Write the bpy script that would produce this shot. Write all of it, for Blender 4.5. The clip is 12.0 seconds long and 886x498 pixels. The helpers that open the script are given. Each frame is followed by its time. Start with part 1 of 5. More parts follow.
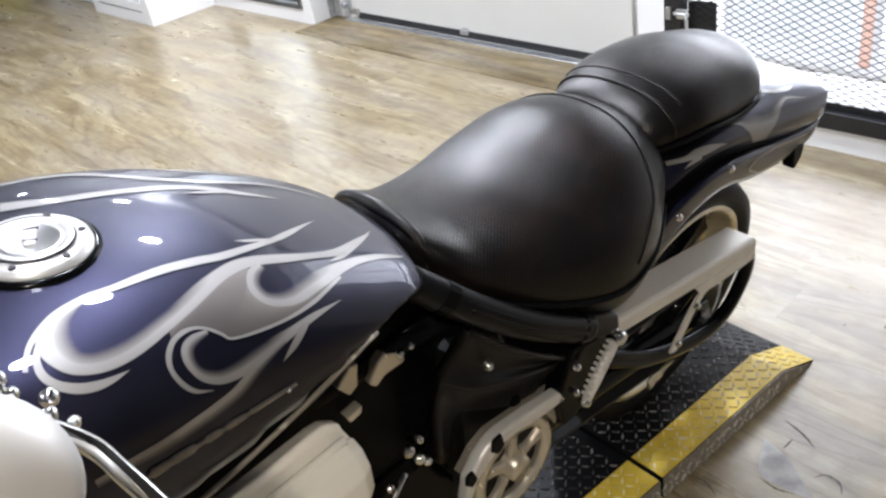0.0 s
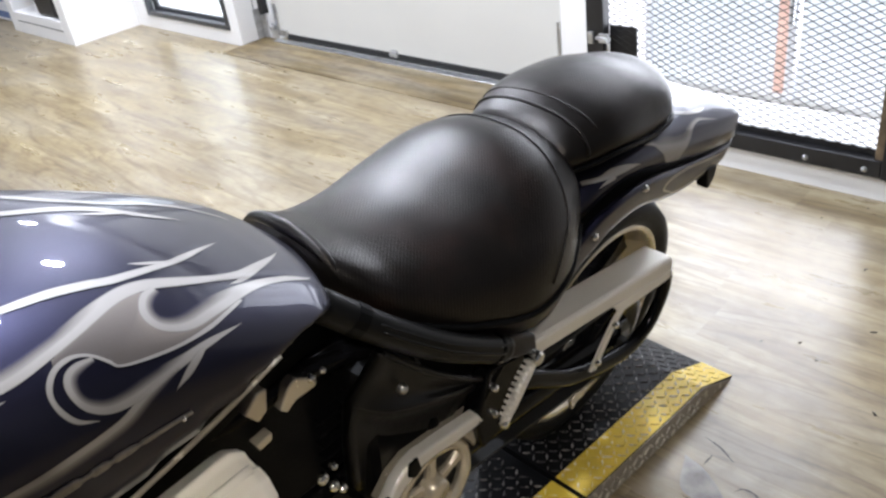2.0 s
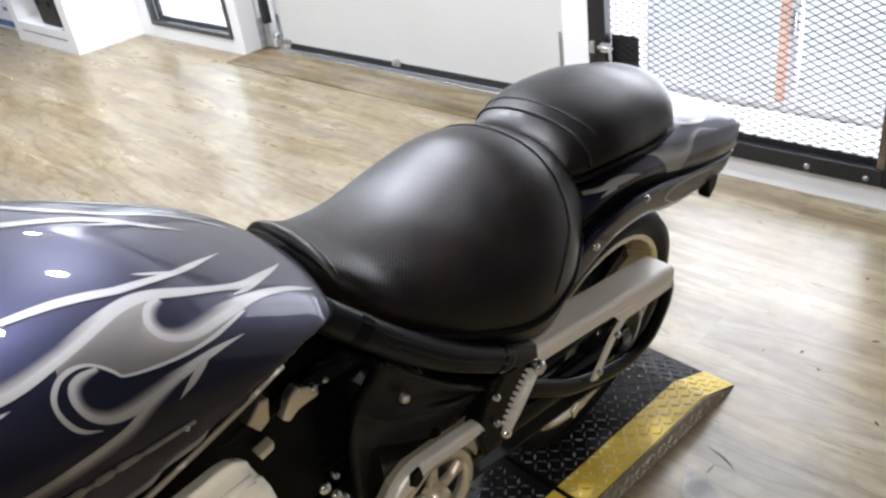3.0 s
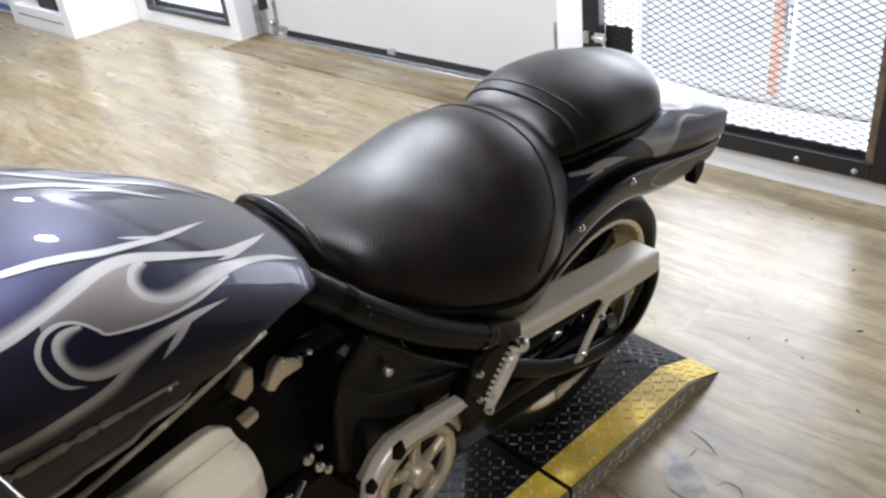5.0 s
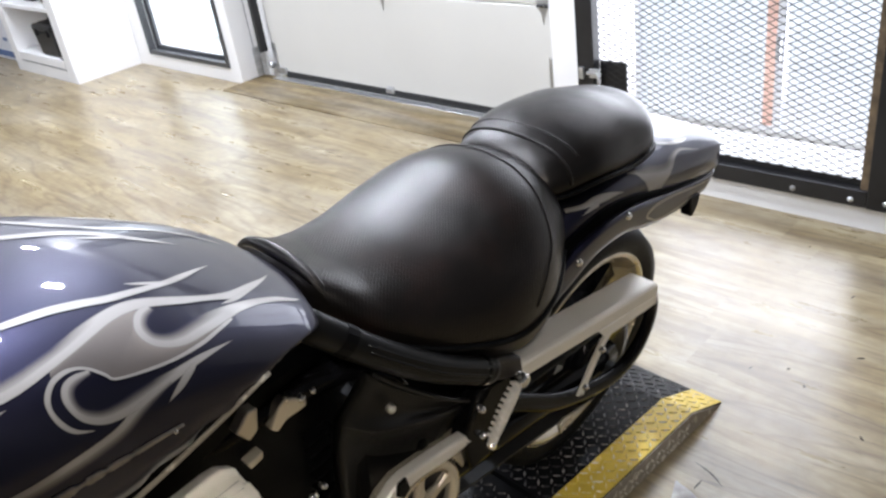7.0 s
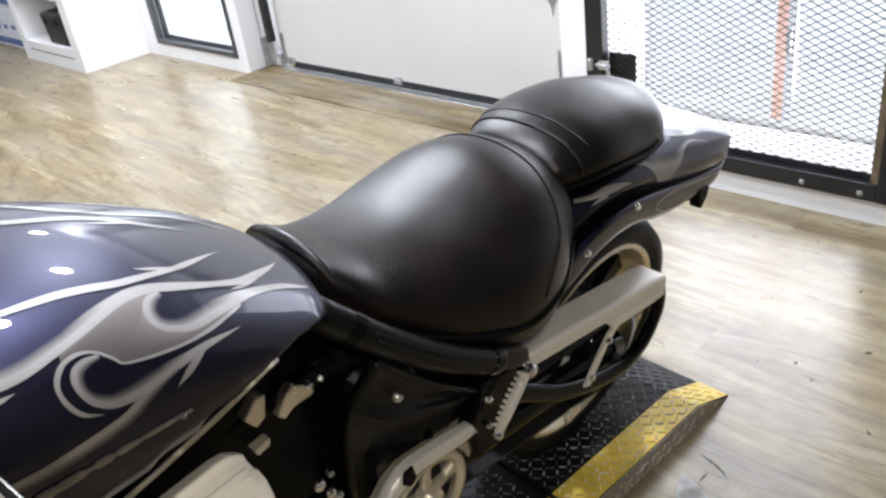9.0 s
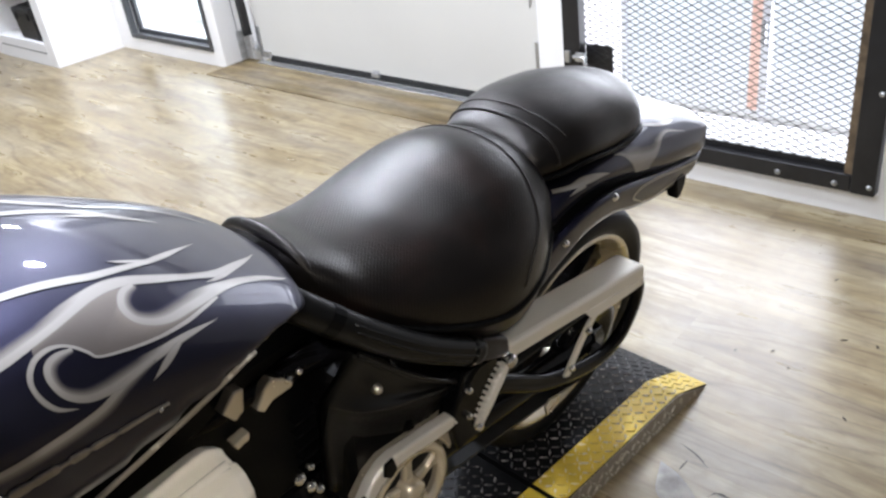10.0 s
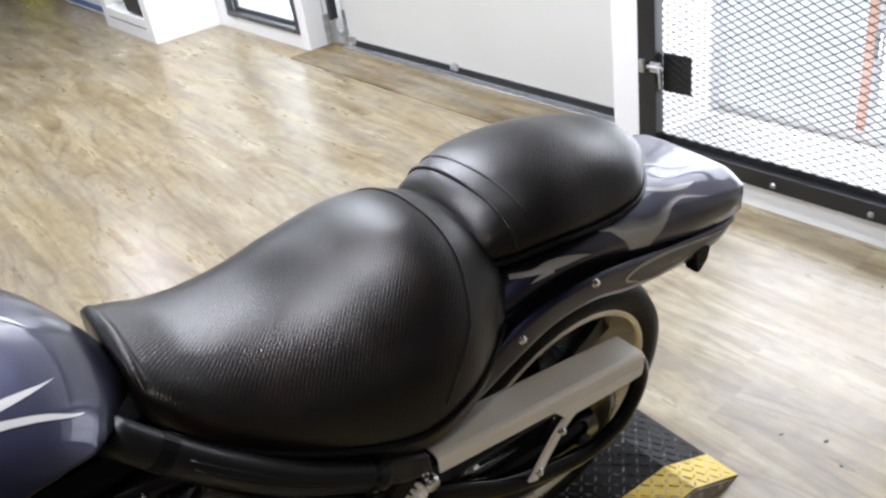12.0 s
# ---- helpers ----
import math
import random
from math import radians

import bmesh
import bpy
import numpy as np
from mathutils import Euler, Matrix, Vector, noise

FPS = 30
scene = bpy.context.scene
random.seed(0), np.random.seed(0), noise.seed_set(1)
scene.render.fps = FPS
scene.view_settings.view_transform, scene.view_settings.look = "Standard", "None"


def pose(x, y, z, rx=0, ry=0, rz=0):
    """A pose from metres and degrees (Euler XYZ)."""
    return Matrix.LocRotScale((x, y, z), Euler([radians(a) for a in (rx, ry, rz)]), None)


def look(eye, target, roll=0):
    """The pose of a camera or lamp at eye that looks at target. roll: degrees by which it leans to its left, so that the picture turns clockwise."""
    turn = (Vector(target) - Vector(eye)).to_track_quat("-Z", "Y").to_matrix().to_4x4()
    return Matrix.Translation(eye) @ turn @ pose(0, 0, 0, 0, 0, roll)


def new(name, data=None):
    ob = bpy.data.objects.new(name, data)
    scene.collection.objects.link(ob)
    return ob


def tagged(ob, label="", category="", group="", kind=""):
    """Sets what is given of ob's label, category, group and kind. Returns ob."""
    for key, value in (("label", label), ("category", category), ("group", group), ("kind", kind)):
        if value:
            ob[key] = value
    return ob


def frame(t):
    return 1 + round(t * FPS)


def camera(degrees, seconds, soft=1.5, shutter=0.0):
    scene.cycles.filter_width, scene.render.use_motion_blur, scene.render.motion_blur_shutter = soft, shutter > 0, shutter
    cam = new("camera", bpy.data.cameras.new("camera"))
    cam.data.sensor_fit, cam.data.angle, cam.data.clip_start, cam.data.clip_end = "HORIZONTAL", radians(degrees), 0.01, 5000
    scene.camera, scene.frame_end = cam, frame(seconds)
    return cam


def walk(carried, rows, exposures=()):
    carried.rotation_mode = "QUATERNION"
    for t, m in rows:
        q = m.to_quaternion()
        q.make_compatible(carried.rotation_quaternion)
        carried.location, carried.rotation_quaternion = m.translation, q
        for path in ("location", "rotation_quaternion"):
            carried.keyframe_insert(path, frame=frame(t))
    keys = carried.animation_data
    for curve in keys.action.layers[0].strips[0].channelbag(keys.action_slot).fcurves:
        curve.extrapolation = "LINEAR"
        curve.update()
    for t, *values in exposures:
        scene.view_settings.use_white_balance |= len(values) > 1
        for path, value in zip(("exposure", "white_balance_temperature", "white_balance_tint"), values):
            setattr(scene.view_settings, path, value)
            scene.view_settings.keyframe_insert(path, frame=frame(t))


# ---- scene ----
cam = camera(55.9, 12.0, 2.5)
PATH = [
    (0, (-0.038, -0.021, 1.425), (0.996, 1.33, 0.373), -10.6),
    (0.5, (-0.008, -0.039, 1.408), (1.136, 1.222, 0.359), -9.4),
    (1, (-0.003, -0.039, 1.406), (1.144, 1.212, 0.349), -8.6),
    (1.5, (-0.008, -0.033, 1.41), (1.144, 1.229, 0.37), -8.7),
    (2, (-0.009, -0.035, 1.412), (1.155, 1.226, 0.383), -8.4),
    (2.5, (-0.009, -0.036, 1.417), (1.157, 1.235, 0.404), -8.6),
    (4.5, (-0.019, -0.057, 1.412), (1.161, 1.204, 0.404), -7.7),
    (5, (-0.02, -0.064, 1.402), (1.149, 1.193, 0.376), -7.4),
    (5.5, (-0.028, -0.069, 1.411), (1.138, 1.219, 0.42), -7.7),
    (6, (-0.028, -0.074, 1.417), (1.157, 1.211, 0.446), -8.1),
    (6.5, (-0.027, -0.077, 1.416), (1.169, 1.202, 0.449), -8.4),
    (7, (-0.027, -0.08, 1.417), (1.173, 1.203, 0.462), -8.5),
    (9, (-0.03, -0.077, 1.412), (1.153, 1.212, 0.443), -8.3),
    (9.5, (-0.03, -0.079, 1.411), (1.159, 1.203, 0.439), -8.2),
    (10, (-0.029, -0.077, 1.406), (1.181, 1.173, 0.419), -8.1),
    (10.5, (-0.029, -0.058, 1.408), (1.19, 1.185, 0.423), -9.5),
    (11, (-0.014, -0.036, 1.395), (1.262, 1.109, 0.366), -8.5),
    (11.5, (0.149, -0.063, 1.398), (1.186, 1.349, 0.433), -9.8),
    (12, (0.362, -0.074, 1.408), (1.334, 1.354, 0.4), -9.1),
]
walk(cam, [(t, look(eye, target, roll)) for t, eye, target, roll in PATH])

# ---- world and light ----
world = bpy.data.worlds.new("world")
scene.world = world
world.use_nodes = True
wn = world.node_tree
sky = wn.nodes.new("ShaderNodeTexSky")
sky.sky_type, sky.sun_disc = "NISHITA", False
sky.sun_elevation, sky.sun_rotation = radians(40), radians(80)
wn.links.new(sky.outputs[0], wn.nodes["Background"].inputs[0])
wn.nodes["Background"].inputs[1].default_value = 0.12


def area_lamp(name, m, sx, sy, watts, colour):
    d = bpy.data.lights.new(name, "AREA")
    d.shape, d.size, d.size_y, d.energy, d.color = "RECTANGLE", sx, sy, watts, colour
    ob = new(name, d)
    ob.matrix_world = m
    return ob


# daylight through the gate and the window
area_lamp("gate_daylight", look((3.12, 1.18, 1.16), (0, 1.0, 0.7)), 1.15, 2.05, 34, (0.94, 0.96, 1.08))
area_lamp("window_daylight", look((2.98, 5.0, 0.72), (0, 4.6, 0.45)), 0.9, 1.15, 3.0, (0.84, 0.94, 1.08))
scene.view_settings.exposure = 0.16
# round ceiling lights: some known from reflections, the others unseen and added as fill
CEIL = 2.5
LIGHTS = [(0.30, 0.60, 17), (0.77, 1.20, 33), (1.70, 2.40, 72), (2.42, 4.60, 40), (-1.5, 1.0, 24), (-1.5, 3.4, 36), (-1.5, 5.8, 42), (0.3, 4.6, 47), (0.3, 7.0, 24), (1.9, 6.8, 24), (-0.6, -0.8, 35), (1.65, 4.65, 34)]
for lx, ly, watts in LIGHTS:
    lamp = area_lamp("ceiling_and_fill_lamp", pose(lx, ly, CEIL - 0.03), 0.15, 0.15, 0.84 * watts, (0.915, 0.97, 1.11))
    lamp.data.shape = "DISK"
    # the unseen lamp on the near side is an added warm fill
    if ly < 0:
        lamp.data.color = (1.06, 0.98, 0.87)


# ---- materials ----
def material(name):
    m = bpy.data.materials.new(name)
    m.use_nodes = True
    nt = m.node_tree
    return m, nt, nt.nodes["Principled BSDF"]


def put(nt, node, **values):
    n = nt.nodes.new(node)
    for k, v in values.items():
        n.inputs[k].default_value = v
    return n


def coords(nt, scale=(1, 1, 1), kind="Object"):
    tc = nt.nodes.new("ShaderNodeTexCoord")
    mp = nt.nodes.new("ShaderNodeMapping")
    mp.inputs["Scale"].default_value = scale
    nt.links.new(tc.outputs[kind], mp.inputs[0])
    return mp.outputs[0]


def noise_tex(nt, vec, scale, detail=4.0, rough=0.55):
    n = put(nt, "ShaderNodeTexNoise", Scale=scale, Detail=detail, Roughness=rough)
    nt.links.new(vec, n.inputs["Vector"])
    return n.outputs[0]


def ramp(nt, fac, stops):
    r = nt.nodes.new("ShaderNodeValToRGB")
    els = r.color_ramp.elements
    while len(els) < len(stops):
        els.new(0.5)
    for e, (p, c) in zip(els, stops):
        e.position, e.color = p, (*c, 1)
    nt.links.new(fac, r.inputs[0])
    return r.outputs[0]


def remap(nt, fac, lo, hi):
    r = nt.nodes.new("ShaderNodeMapRange")
    r.inputs["From Min"].default_value, r.inputs["From Max"].default_value = 0.3, 0.7
    r.inputs["To Min"].default_value, r.inputs["To Max"].default_value = lo, hi
    nt.links.new(fac, r.inputs["Value"])
    return r.outputs[0]


def bump(nt, p, height, strength, distance):
    b = put(nt, "ShaderNodeBump", Strength=strength, Distance=distance)
    nt.links.new(height, b.inputs["Height"])
    nt.links.new(b.outputs[0], p.inputs["Normal"])


def simple(name, base, rough, metal=0.0, vary=0.12, scale=6.0, grain=0.0, grain_scale=300.0, coat=0.0, spec=0.5):
    """A material with two scales of variation and an optional fine relief."""
    m, nt, p = material(name)
    vec = coords(nt)
    a = noise_tex(nt, vec, scale)
    dark = tuple(c * (1 - vary) for c in base)
    light = tuple(min(1, c * (1 + vary)) for c in base)
    nt.links.new(ramp(nt, a, [(0.3, dark), (0.7, light)]), p.inputs["Base Color"])
    b = noise_tex(nt, vec, scale * 9, 3)
    rv = 0.015 if metal > 0.2 or rough < 0.2 else 0.06
    nt.links.new(remap(nt, b, max(0.02, rough - rv), min(1, rough + rv)), p.inputs["Roughness"])
    p.inputs["Metallic"].default_value = metal
    p.inputs["Coat Weight"].default_value = coat
    p.inputs["Coat Roughness"].default_value = 0.03
    p.inputs["Specular IOR Level"].default_value = spec
    if grain:
        bump(nt, p, noise_tex(nt, vec, grain_scale, 2), grain, 0.002)
    return m


WHITE = simple("white_wall_paint", (0.86, 0.85, 0.835), 0.5, vary=0.03, scale=1.5, grain=0.15, grain_scale=120)
DOOR_PAINT = simple("cream_door_enamel", (0.60, 0.59, 0.55), 0.35, vary=0.03, scale=1.2, grain=0.1, grain_scale=220)
GREY_WALL = simple("mid_grey_wall_paint", (0.09, 0.09, 0.095), 0.6, vary=0.05, scale=1.5)
CEILING = simple("dark_ceiling_paint", (0.055, 0.055, 0.058), 0.8, vary=0.03, scale=1.0)
DARK_STEEL = simple("dark_painted_steel", (0.012, 0.012, 0.013), 0.42, vary=0.35, scale=14, grain=0.15, grain_scale=160)
GALV = simple("galvanised_steel", (0.55, 0.56, 0.57), 0.38, metal=0.9, vary=0.2, scale=30)
RUBBER = simple("black_rubber", (0.008, 0.008, 0.008), 0.62, vary=0.3, scale=25, grain=0.2, grain_scale=260)
PLASTIC = simple("black_satin_plastic", (0.0026, 0.0026, 0.0028), 0.42, vary=0.2, scale=20, grain=0.06, grain_scale=420, spec=0.10)
RAIL = simple("black_moulded_plastic", (0.004, 0.004, 0.004), 0.36, vary=0.25, scale=20, grain=0.05, grain_scale=300, spec=0.22)
PANEL = simple("black_satin_panel", (0.008, 0.0076, 0.0072), 0.36, vary=0.2, scale=16, grain=0.05, grain_scale=420, spec=0.22)
GLOSS_BLACK = simple("gloss_black_paint", (0.003, 0.003, 0.0035), 0.14, vary=0.2, scale=10, coat=0.0, spec=0.12)
CHROME = simple("polished_chrome", (0.82, 0.81, 0.79), 0.07, metal=1.0, vary=0.04, scale=12)
ALLOY = simple("brushed_aluminium", (0.62, 0.61, 0.59), 0.30, metal=1.0, vary=0.05, scale=5)
SATIN = simple("satin_pale_alloy", (0.80, 0.77, 0.72), 0.40, metal=0.35, vary=0.06, scale=8)
CAST_CREAM = simple("cream_polished_casting", (0.97, 0.92, 0.81), 0.20, metal=0.0, vary=0.025, scale=9, coat=0.9)
CREAM_ALLOY = simple("pale_cast_alloy", (0.74, 0.67, 0.55), 0.26, metal=0.7, vary=0.06, scale=6)
TYRE = simple("tyre_rubber", (0.005, 0.005, 0.005), 0.55, vary=0.25, scale=30, grain=0.3, grain_scale=200, spec=0.2)
# orange lightened to carry the bloom of the daylight round the post
ORANGE = simple("bloom_paled_orange_paint", (0.80, 0.52, 0.42), 0.5, vary=0.1, scale=8)
PALE_GREY = simple("pale_grey_paint", (0.50, 0.50, 0.49), 0.6, vary=0.08, scale=6)
BROWN_BLACK = simple("brown_black_satin_plastic", (0.015, 0.012, 0.011), 0.42, vary=0.25, scale=18, spec=0.3)
RUST = simple("rusty_brown_steel", (0.12, 0.085, 0.05), 0.6, vary=0.5, scale=22, grain=0.3, grain_scale=120)
BOX_BLUE = simple("blue_printed_carton", (0.10, 0.16, 0.32), 0.5, vary=0.15, scale=20)
BOX_WHITE = simple("white_printed_carton", (0.72, 0.73, 0.76), 0.5, vary=0.06, scale=20)
DIRT = simple("dry_dirt", (0.05, 0.042, 0.033), 0.8, vary=0.3, scale=40)
CONCRETE = simple("pale_paving", (0.84, 0.83, 0.81), 0.8, vary=0.1, scale=3, grain=0.2)


def leather():
    """Black vinyl with a fine embossed grain in rows, rubbed brownish on the crown."""
    m, nt, p = material("black_grained_vinyl")
    vec = coords(nt)
    a = noise_tex(nt, vec, 7)
    nt.links.new(ramp(nt, a, [(0.3, (0.0020, 0.0017, 0.0015)), (0.55, (0.004, 0.0031, 0.0027)), (0.75, (0.012, 0.0064, 0.0050))]), p.inputs["Base Color"])
    rows = put(nt, "ShaderNodeTexWave", Scale=74.0, Distortion=2.6, Detail=3.0)
    rows.inputs["Detail Scale"].default_value = 5.0
    turned = coords(nt)
    turned.node.inputs["Rotation"].default_value = (0.0, 0.0, radians(48))
    nt.links.new(turned, rows.inputs["Vector"])
    fine = noise_tex(nt, vec, 300, 2)
    mix = nt.nodes.new("ShaderNodeMath")
    mix.operation = "MULTIPLY_ADD"
    mix.inputs[1].default_value = 0.34
    nt.links.new(rows.outputs[1], mix.inputs[0])
    nt.links.new(fine, mix.inputs[2])
    nt.links.new(remap(nt, noise_tex(nt, vec, 24, 4), 0.29, 0.38), p.inputs["Roughness"])
    p.inputs["Specular IOR Level"].default_value = 0.34
    p.inputs["Specular Tint"].default_value = (1.0, 0.945, 0.90, 1)
    bump(nt, p, mix.outputs[0], 0.44, 0.0010)
    return m


LEATHER = leather()


def flake_paint():
    m, nt, p = material("violet_blue_metallic_lacquer")
    vec = coords(nt)
    v = put(nt, "ShaderNodeTexVoronoi", Scale=1400)
    nt.links.new(vec, v.inputs["Vector"])
    a = noise_tex(nt, vec, 5)
    c = ramp(nt, a, [(0.3, (0.017, 0.0168, 0.032)), (0.7, (0.022, 0.0217, 0.041))])
    nt.links.new(c, p.inputs["Base Color"])
    p.inputs["Metallic"].default_value = 0.95
    p.inputs["Roughness"].default_value = 0.42
    p.inputs["Coat Weight"].default_value = 0.6
    p.inputs["Coat Roughness"].default_value = 0.02
    b = put(nt, "ShaderNodeBump", Strength=0.05, Distance=0.0004)
    nt.links.new(v.outputs[0], b.inputs["Height"])
    nt.links.new(b.outputs[0], p.inputs["Normal"])
    return m


PAINT = flake_paint()


def flame_lacquer(name, light, deep):
    """Airbrushed silver over the violet lacquer: its cover thins out along one edge."""
    m, nt, p = material(name)
    at = nt.nodes.new("ShaderNodeAttribute")
    at.attribute_name = "airbrush"
    speck = noise_tex(nt, coords(nt), 900, 2)
    add = nt.nodes.new("ShaderNodeMath")
    add.operation = "MULTIPLY_ADD"
    nt.links.new(speck, add.inputs[0])
    add.inputs[1].default_value = 0.16
    nt.links.new(at.outputs["Fac"], add.inputs[2])
    c = ramp(nt, add.outputs[0], [(0.10, (0.027, 0.026, 0.05)), (0.45, deep), (0.80, tuple(0.5 * (a + b) for a, b in zip(light, deep))), (1.0, light)])
    n = noise_tex(nt, coords(nt), 9)
    mx = nt.nodes.new("ShaderNodeMixRGB")
    mx.blend_type = "MULTIPLY"
    mx.inputs[0].default_value = 1.0
    nt.links.new(c, mx.inputs[1])
    nt.links.new(ramp(nt, n, [(0.3, (0.86, 0.86, 0.86)), (0.7, (1, 1, 1))]), mx.inputs[2])
    nt.links.new(mx.outputs[0], p.inputs["Base Color"])
    nt.links.new(ramp(nt, at.outputs["Fac"], [(0.0, (1.0, 1.0, 1.0)), (0.7, (0.45, 0.45, 0.45))]), p.inputs["Metallic"])
    p.inputs["Roughness"].default_value = 0.5
    p.inputs["Coat Weight"].default_value = 0.6
    p.inputs["Coat Roughness"].default_value = 0.03
    return m


CAP = simple("satin_chrome_cap", (0.66, 0.64, 0.61), 0.34, metal=0.5, vary=0.12, scale=40)
GUARD = simple("brushed_guard_alloy", (0.74, 0.70, 0.63), 0.38, metal=0.25, vary=0.04, scale=4)
FLAME = flame_lacquer("pearl_silver_lacquer", (0.33, 0.313, 0.298), (0.14, 0.128, 0.124))
FLAME_GREY = flame_lacquer("warm_grey_lacquer", (0.225, 0.195, 0.178), (0.10, 0.088, 0.082))


def plank_floor(name, tones, rough, grey, spec=0.8):
    """Printed wood boards: broad stains, long streaks, fine grain, and a worn grey film."""
    m, nt, p = material(name)
    info = nt.nodes.new("ShaderNodeObjectInfo")
    tc = nt.nodes.new("ShaderNodeTexCoord")
    comb = nt.nodes.new("ShaderNodeCombineXYZ")
    mul = nt.nodes.new("ShaderNodeMath")
    mul.operation = "MULTIPLY"
    mul.inputs[1].default_value = 37.0
    nt.links.new(info.outputs["Random"], mul.inputs[0])
    for i in range(3):
        nt.links.new(mul.outputs[0], comb.inputs[i])
    off = nt.nodes.new("ShaderNodeVectorMath")
    off.operation = "ADD"
    nt.links.new(tc.outputs["Object"], off.inputs[0])
    nt.links.new(comb.outputs[0], off.inputs[1])

    def layer(scale, s, detail, rgh, warp):
        mp = nt.nodes.new("ShaderNodeMapping")
        mp.inputs["Scale"].default_value = scale
        nt.links.new(off.outputs[0], mp.inputs[0])
        n = put(nt, "ShaderNodeTexNoise", Scale=s, Detail=detail, Roughness=rgh, Distortion=warp)
        nt.links.new(mp.outputs[0], n.inputs["Vector"])
        return n.outputs[0]

    def mixed(kind, fac, a, c):
        mx = nt.nodes.new("ShaderNodeMixRGB")
        mx.blend_type = kind
        if isinstance(fac, float):
            mx.inputs[0].default_value = fac
        else:
            nt.links.new(fac, mx.inputs[0])
        nt.links.new(a, mx.inputs[1])
        if isinstance(c, tuple):
            mx.inputs[2].default_value = (*c, 1)
        else:
            nt.links.new(c, mx.inputs[2])
        return mx.outputs[0]

    streak = layer((7.0, 0.55, 1.0), 2.4, 5, 0.6, 0.2)
    grain = layer((46.0, 1.8, 1.0), 3.0, 4, 0.62, 0.3)
    geo = nt.nodes.new("ShaderNodeNewGeometry")

    def broad(scale, s, detail, warp):
        mp = nt.nodes.new("ShaderNodeMapping")
        mp.inputs["Scale"].default_value = scale
        nt.links.new(geo.outputs["Position"], mp.inputs[0])
        n = put(nt, "ShaderNodeTexNoise", Scale=s, Detail=detail, Roughness=0.62, Distortion=warp)
        nt.links.new(mp.outputs[0], n.inputs["Vector"])
        return n.outputs[0]

    rings = layer((3.4, 0.42, 1.0), 1.6, 3, 0.5, 0.6)
    turns = nt.nodes.new("ShaderNodeMath")
    turns.operation = "MULTIPLY"
    turns.inputs[1].default_value = 52.0
    nt.links.new(rings, turns.inputs[0])
    wave = nt.nodes.new("ShaderNodeMath")
    wave.operation = "SINE"
    nt.links.new(turns.outputs[0], wave.inputs[0])
    stain = broad((3.0, 0.8, 1.0), 1.8, 5, 0.15)
    cloud = broad((5.5, 1.0, 1.0), 2.2, 6, 0.15)
    scuff = broad((4.0, 2.4, 1.0), 7.0, 6, 0.4)
    c = ramp(nt, streak, [(0.28, tones[0]), (0.46, tones[1]), (0.56, tones[2]), (0.74, tones[3])])
    c = mixed("MULTIPLY", 0.8, c, ramp(nt, grain, [(0.3, (0.74, 0.72, 0.70)), (0.62, (1, 1, 1))]))
    c = mixed("MULTIPLY", 0.85, c, ramp(nt, cloud, [(0.30, (0.56, 0.49, 0.40)), (0.48, (0.93, 0.90, 0.85)), (0.68, (1.08, 1.08, 1.08))]))
    c = mixed("MULTIPLY", 0.75, c, ramp(nt, wave.outputs[0], [(0.0, (1.05, 1.05, 1.05)), (0.6, (0.97, 0.96, 0.94)), (1.0, (0.62, 0.55, 0.46))]))
    c = mixed("MIX", ramp(nt, stain, [(0.42, (0, 0, 0)), (0.70, (grey, grey, grey))]), c, (0.36, 0.345, 0.32))
    c = mixed("MULTIPLY", 0.8, c, ramp(nt, scuff, [(0.30, (0.70, 0.66, 0.60)), (0.50, (0.95, 0.94, 0.92)), (0.66, (1.06, 1.06, 1.05))]))
    c = mixed("MULTIPLY", 1.0, c, ramp(nt, info.outputs["Random"], [(0.0, (0.94, 0.935, 0.93)), (1.0, (1.03, 1.03, 1.02))]))
    nt.links.new(c, p.inputs["Base Color"])
    nt.links.new(remap(nt, cloud, rough + 0.025, rough - 0.015), p.inputs["Roughness"])
    p.inputs["Specular IOR Level"].default_value = spec
    bump(nt, p, grain, 0.06, 0.001)
    return m


FLOOR = plank_floor("satin_wood_plank", [(0.20, 0.152, 0.080), (0.285, 0.228, 0.128), (0.34, 0.28, 0.166), (0.40, 0.342, 0.222)], 0.28, 0.30, 1.0)
THRESHOLD = plank_floor("worn_threshold_board", [(0.10, 0.075, 0.036), (0.17, 0.130, 0.066), (0.235, 0.185, 0.10), (0.30, 0.245, 0.145)], 0.5, 0.35, 0.3)


def worn_paint(name, base, under, amount, rough, spec=0.5):
    """Paint worn through to the metal in irregular spots."""
    m, nt, p = material(name)
    vec = coords(nt)
    a = noise_tex(nt, vec, 45, 6, 0.7)
    f = ramp(nt, a, [(amount, (0, 0, 0)), (amount + 0.06, (1, 1, 1))])
    b = noise_tex(nt, vec, 12)
    col = ramp(nt, b, [(0.3, tuple(c * 0.75 for c in base)), (0.7, base)])
    mix = nt.nodes.new("ShaderNodeMixRGB")
    nt.links.new(f, mix.inputs[0])
    nt.links.new(col, mix.inputs[1])
    mix.inputs[2].default_value = (*under, 1)
    nt.links.new(mix.outputs[0], p.inputs["Base Color"])
    nt.links.new(remap(nt, b, rough - 0.08, rough + 0.08), p.inputs["Roughness"])
    p.inputs["Specular IOR Level"].default_value = spec
    return m


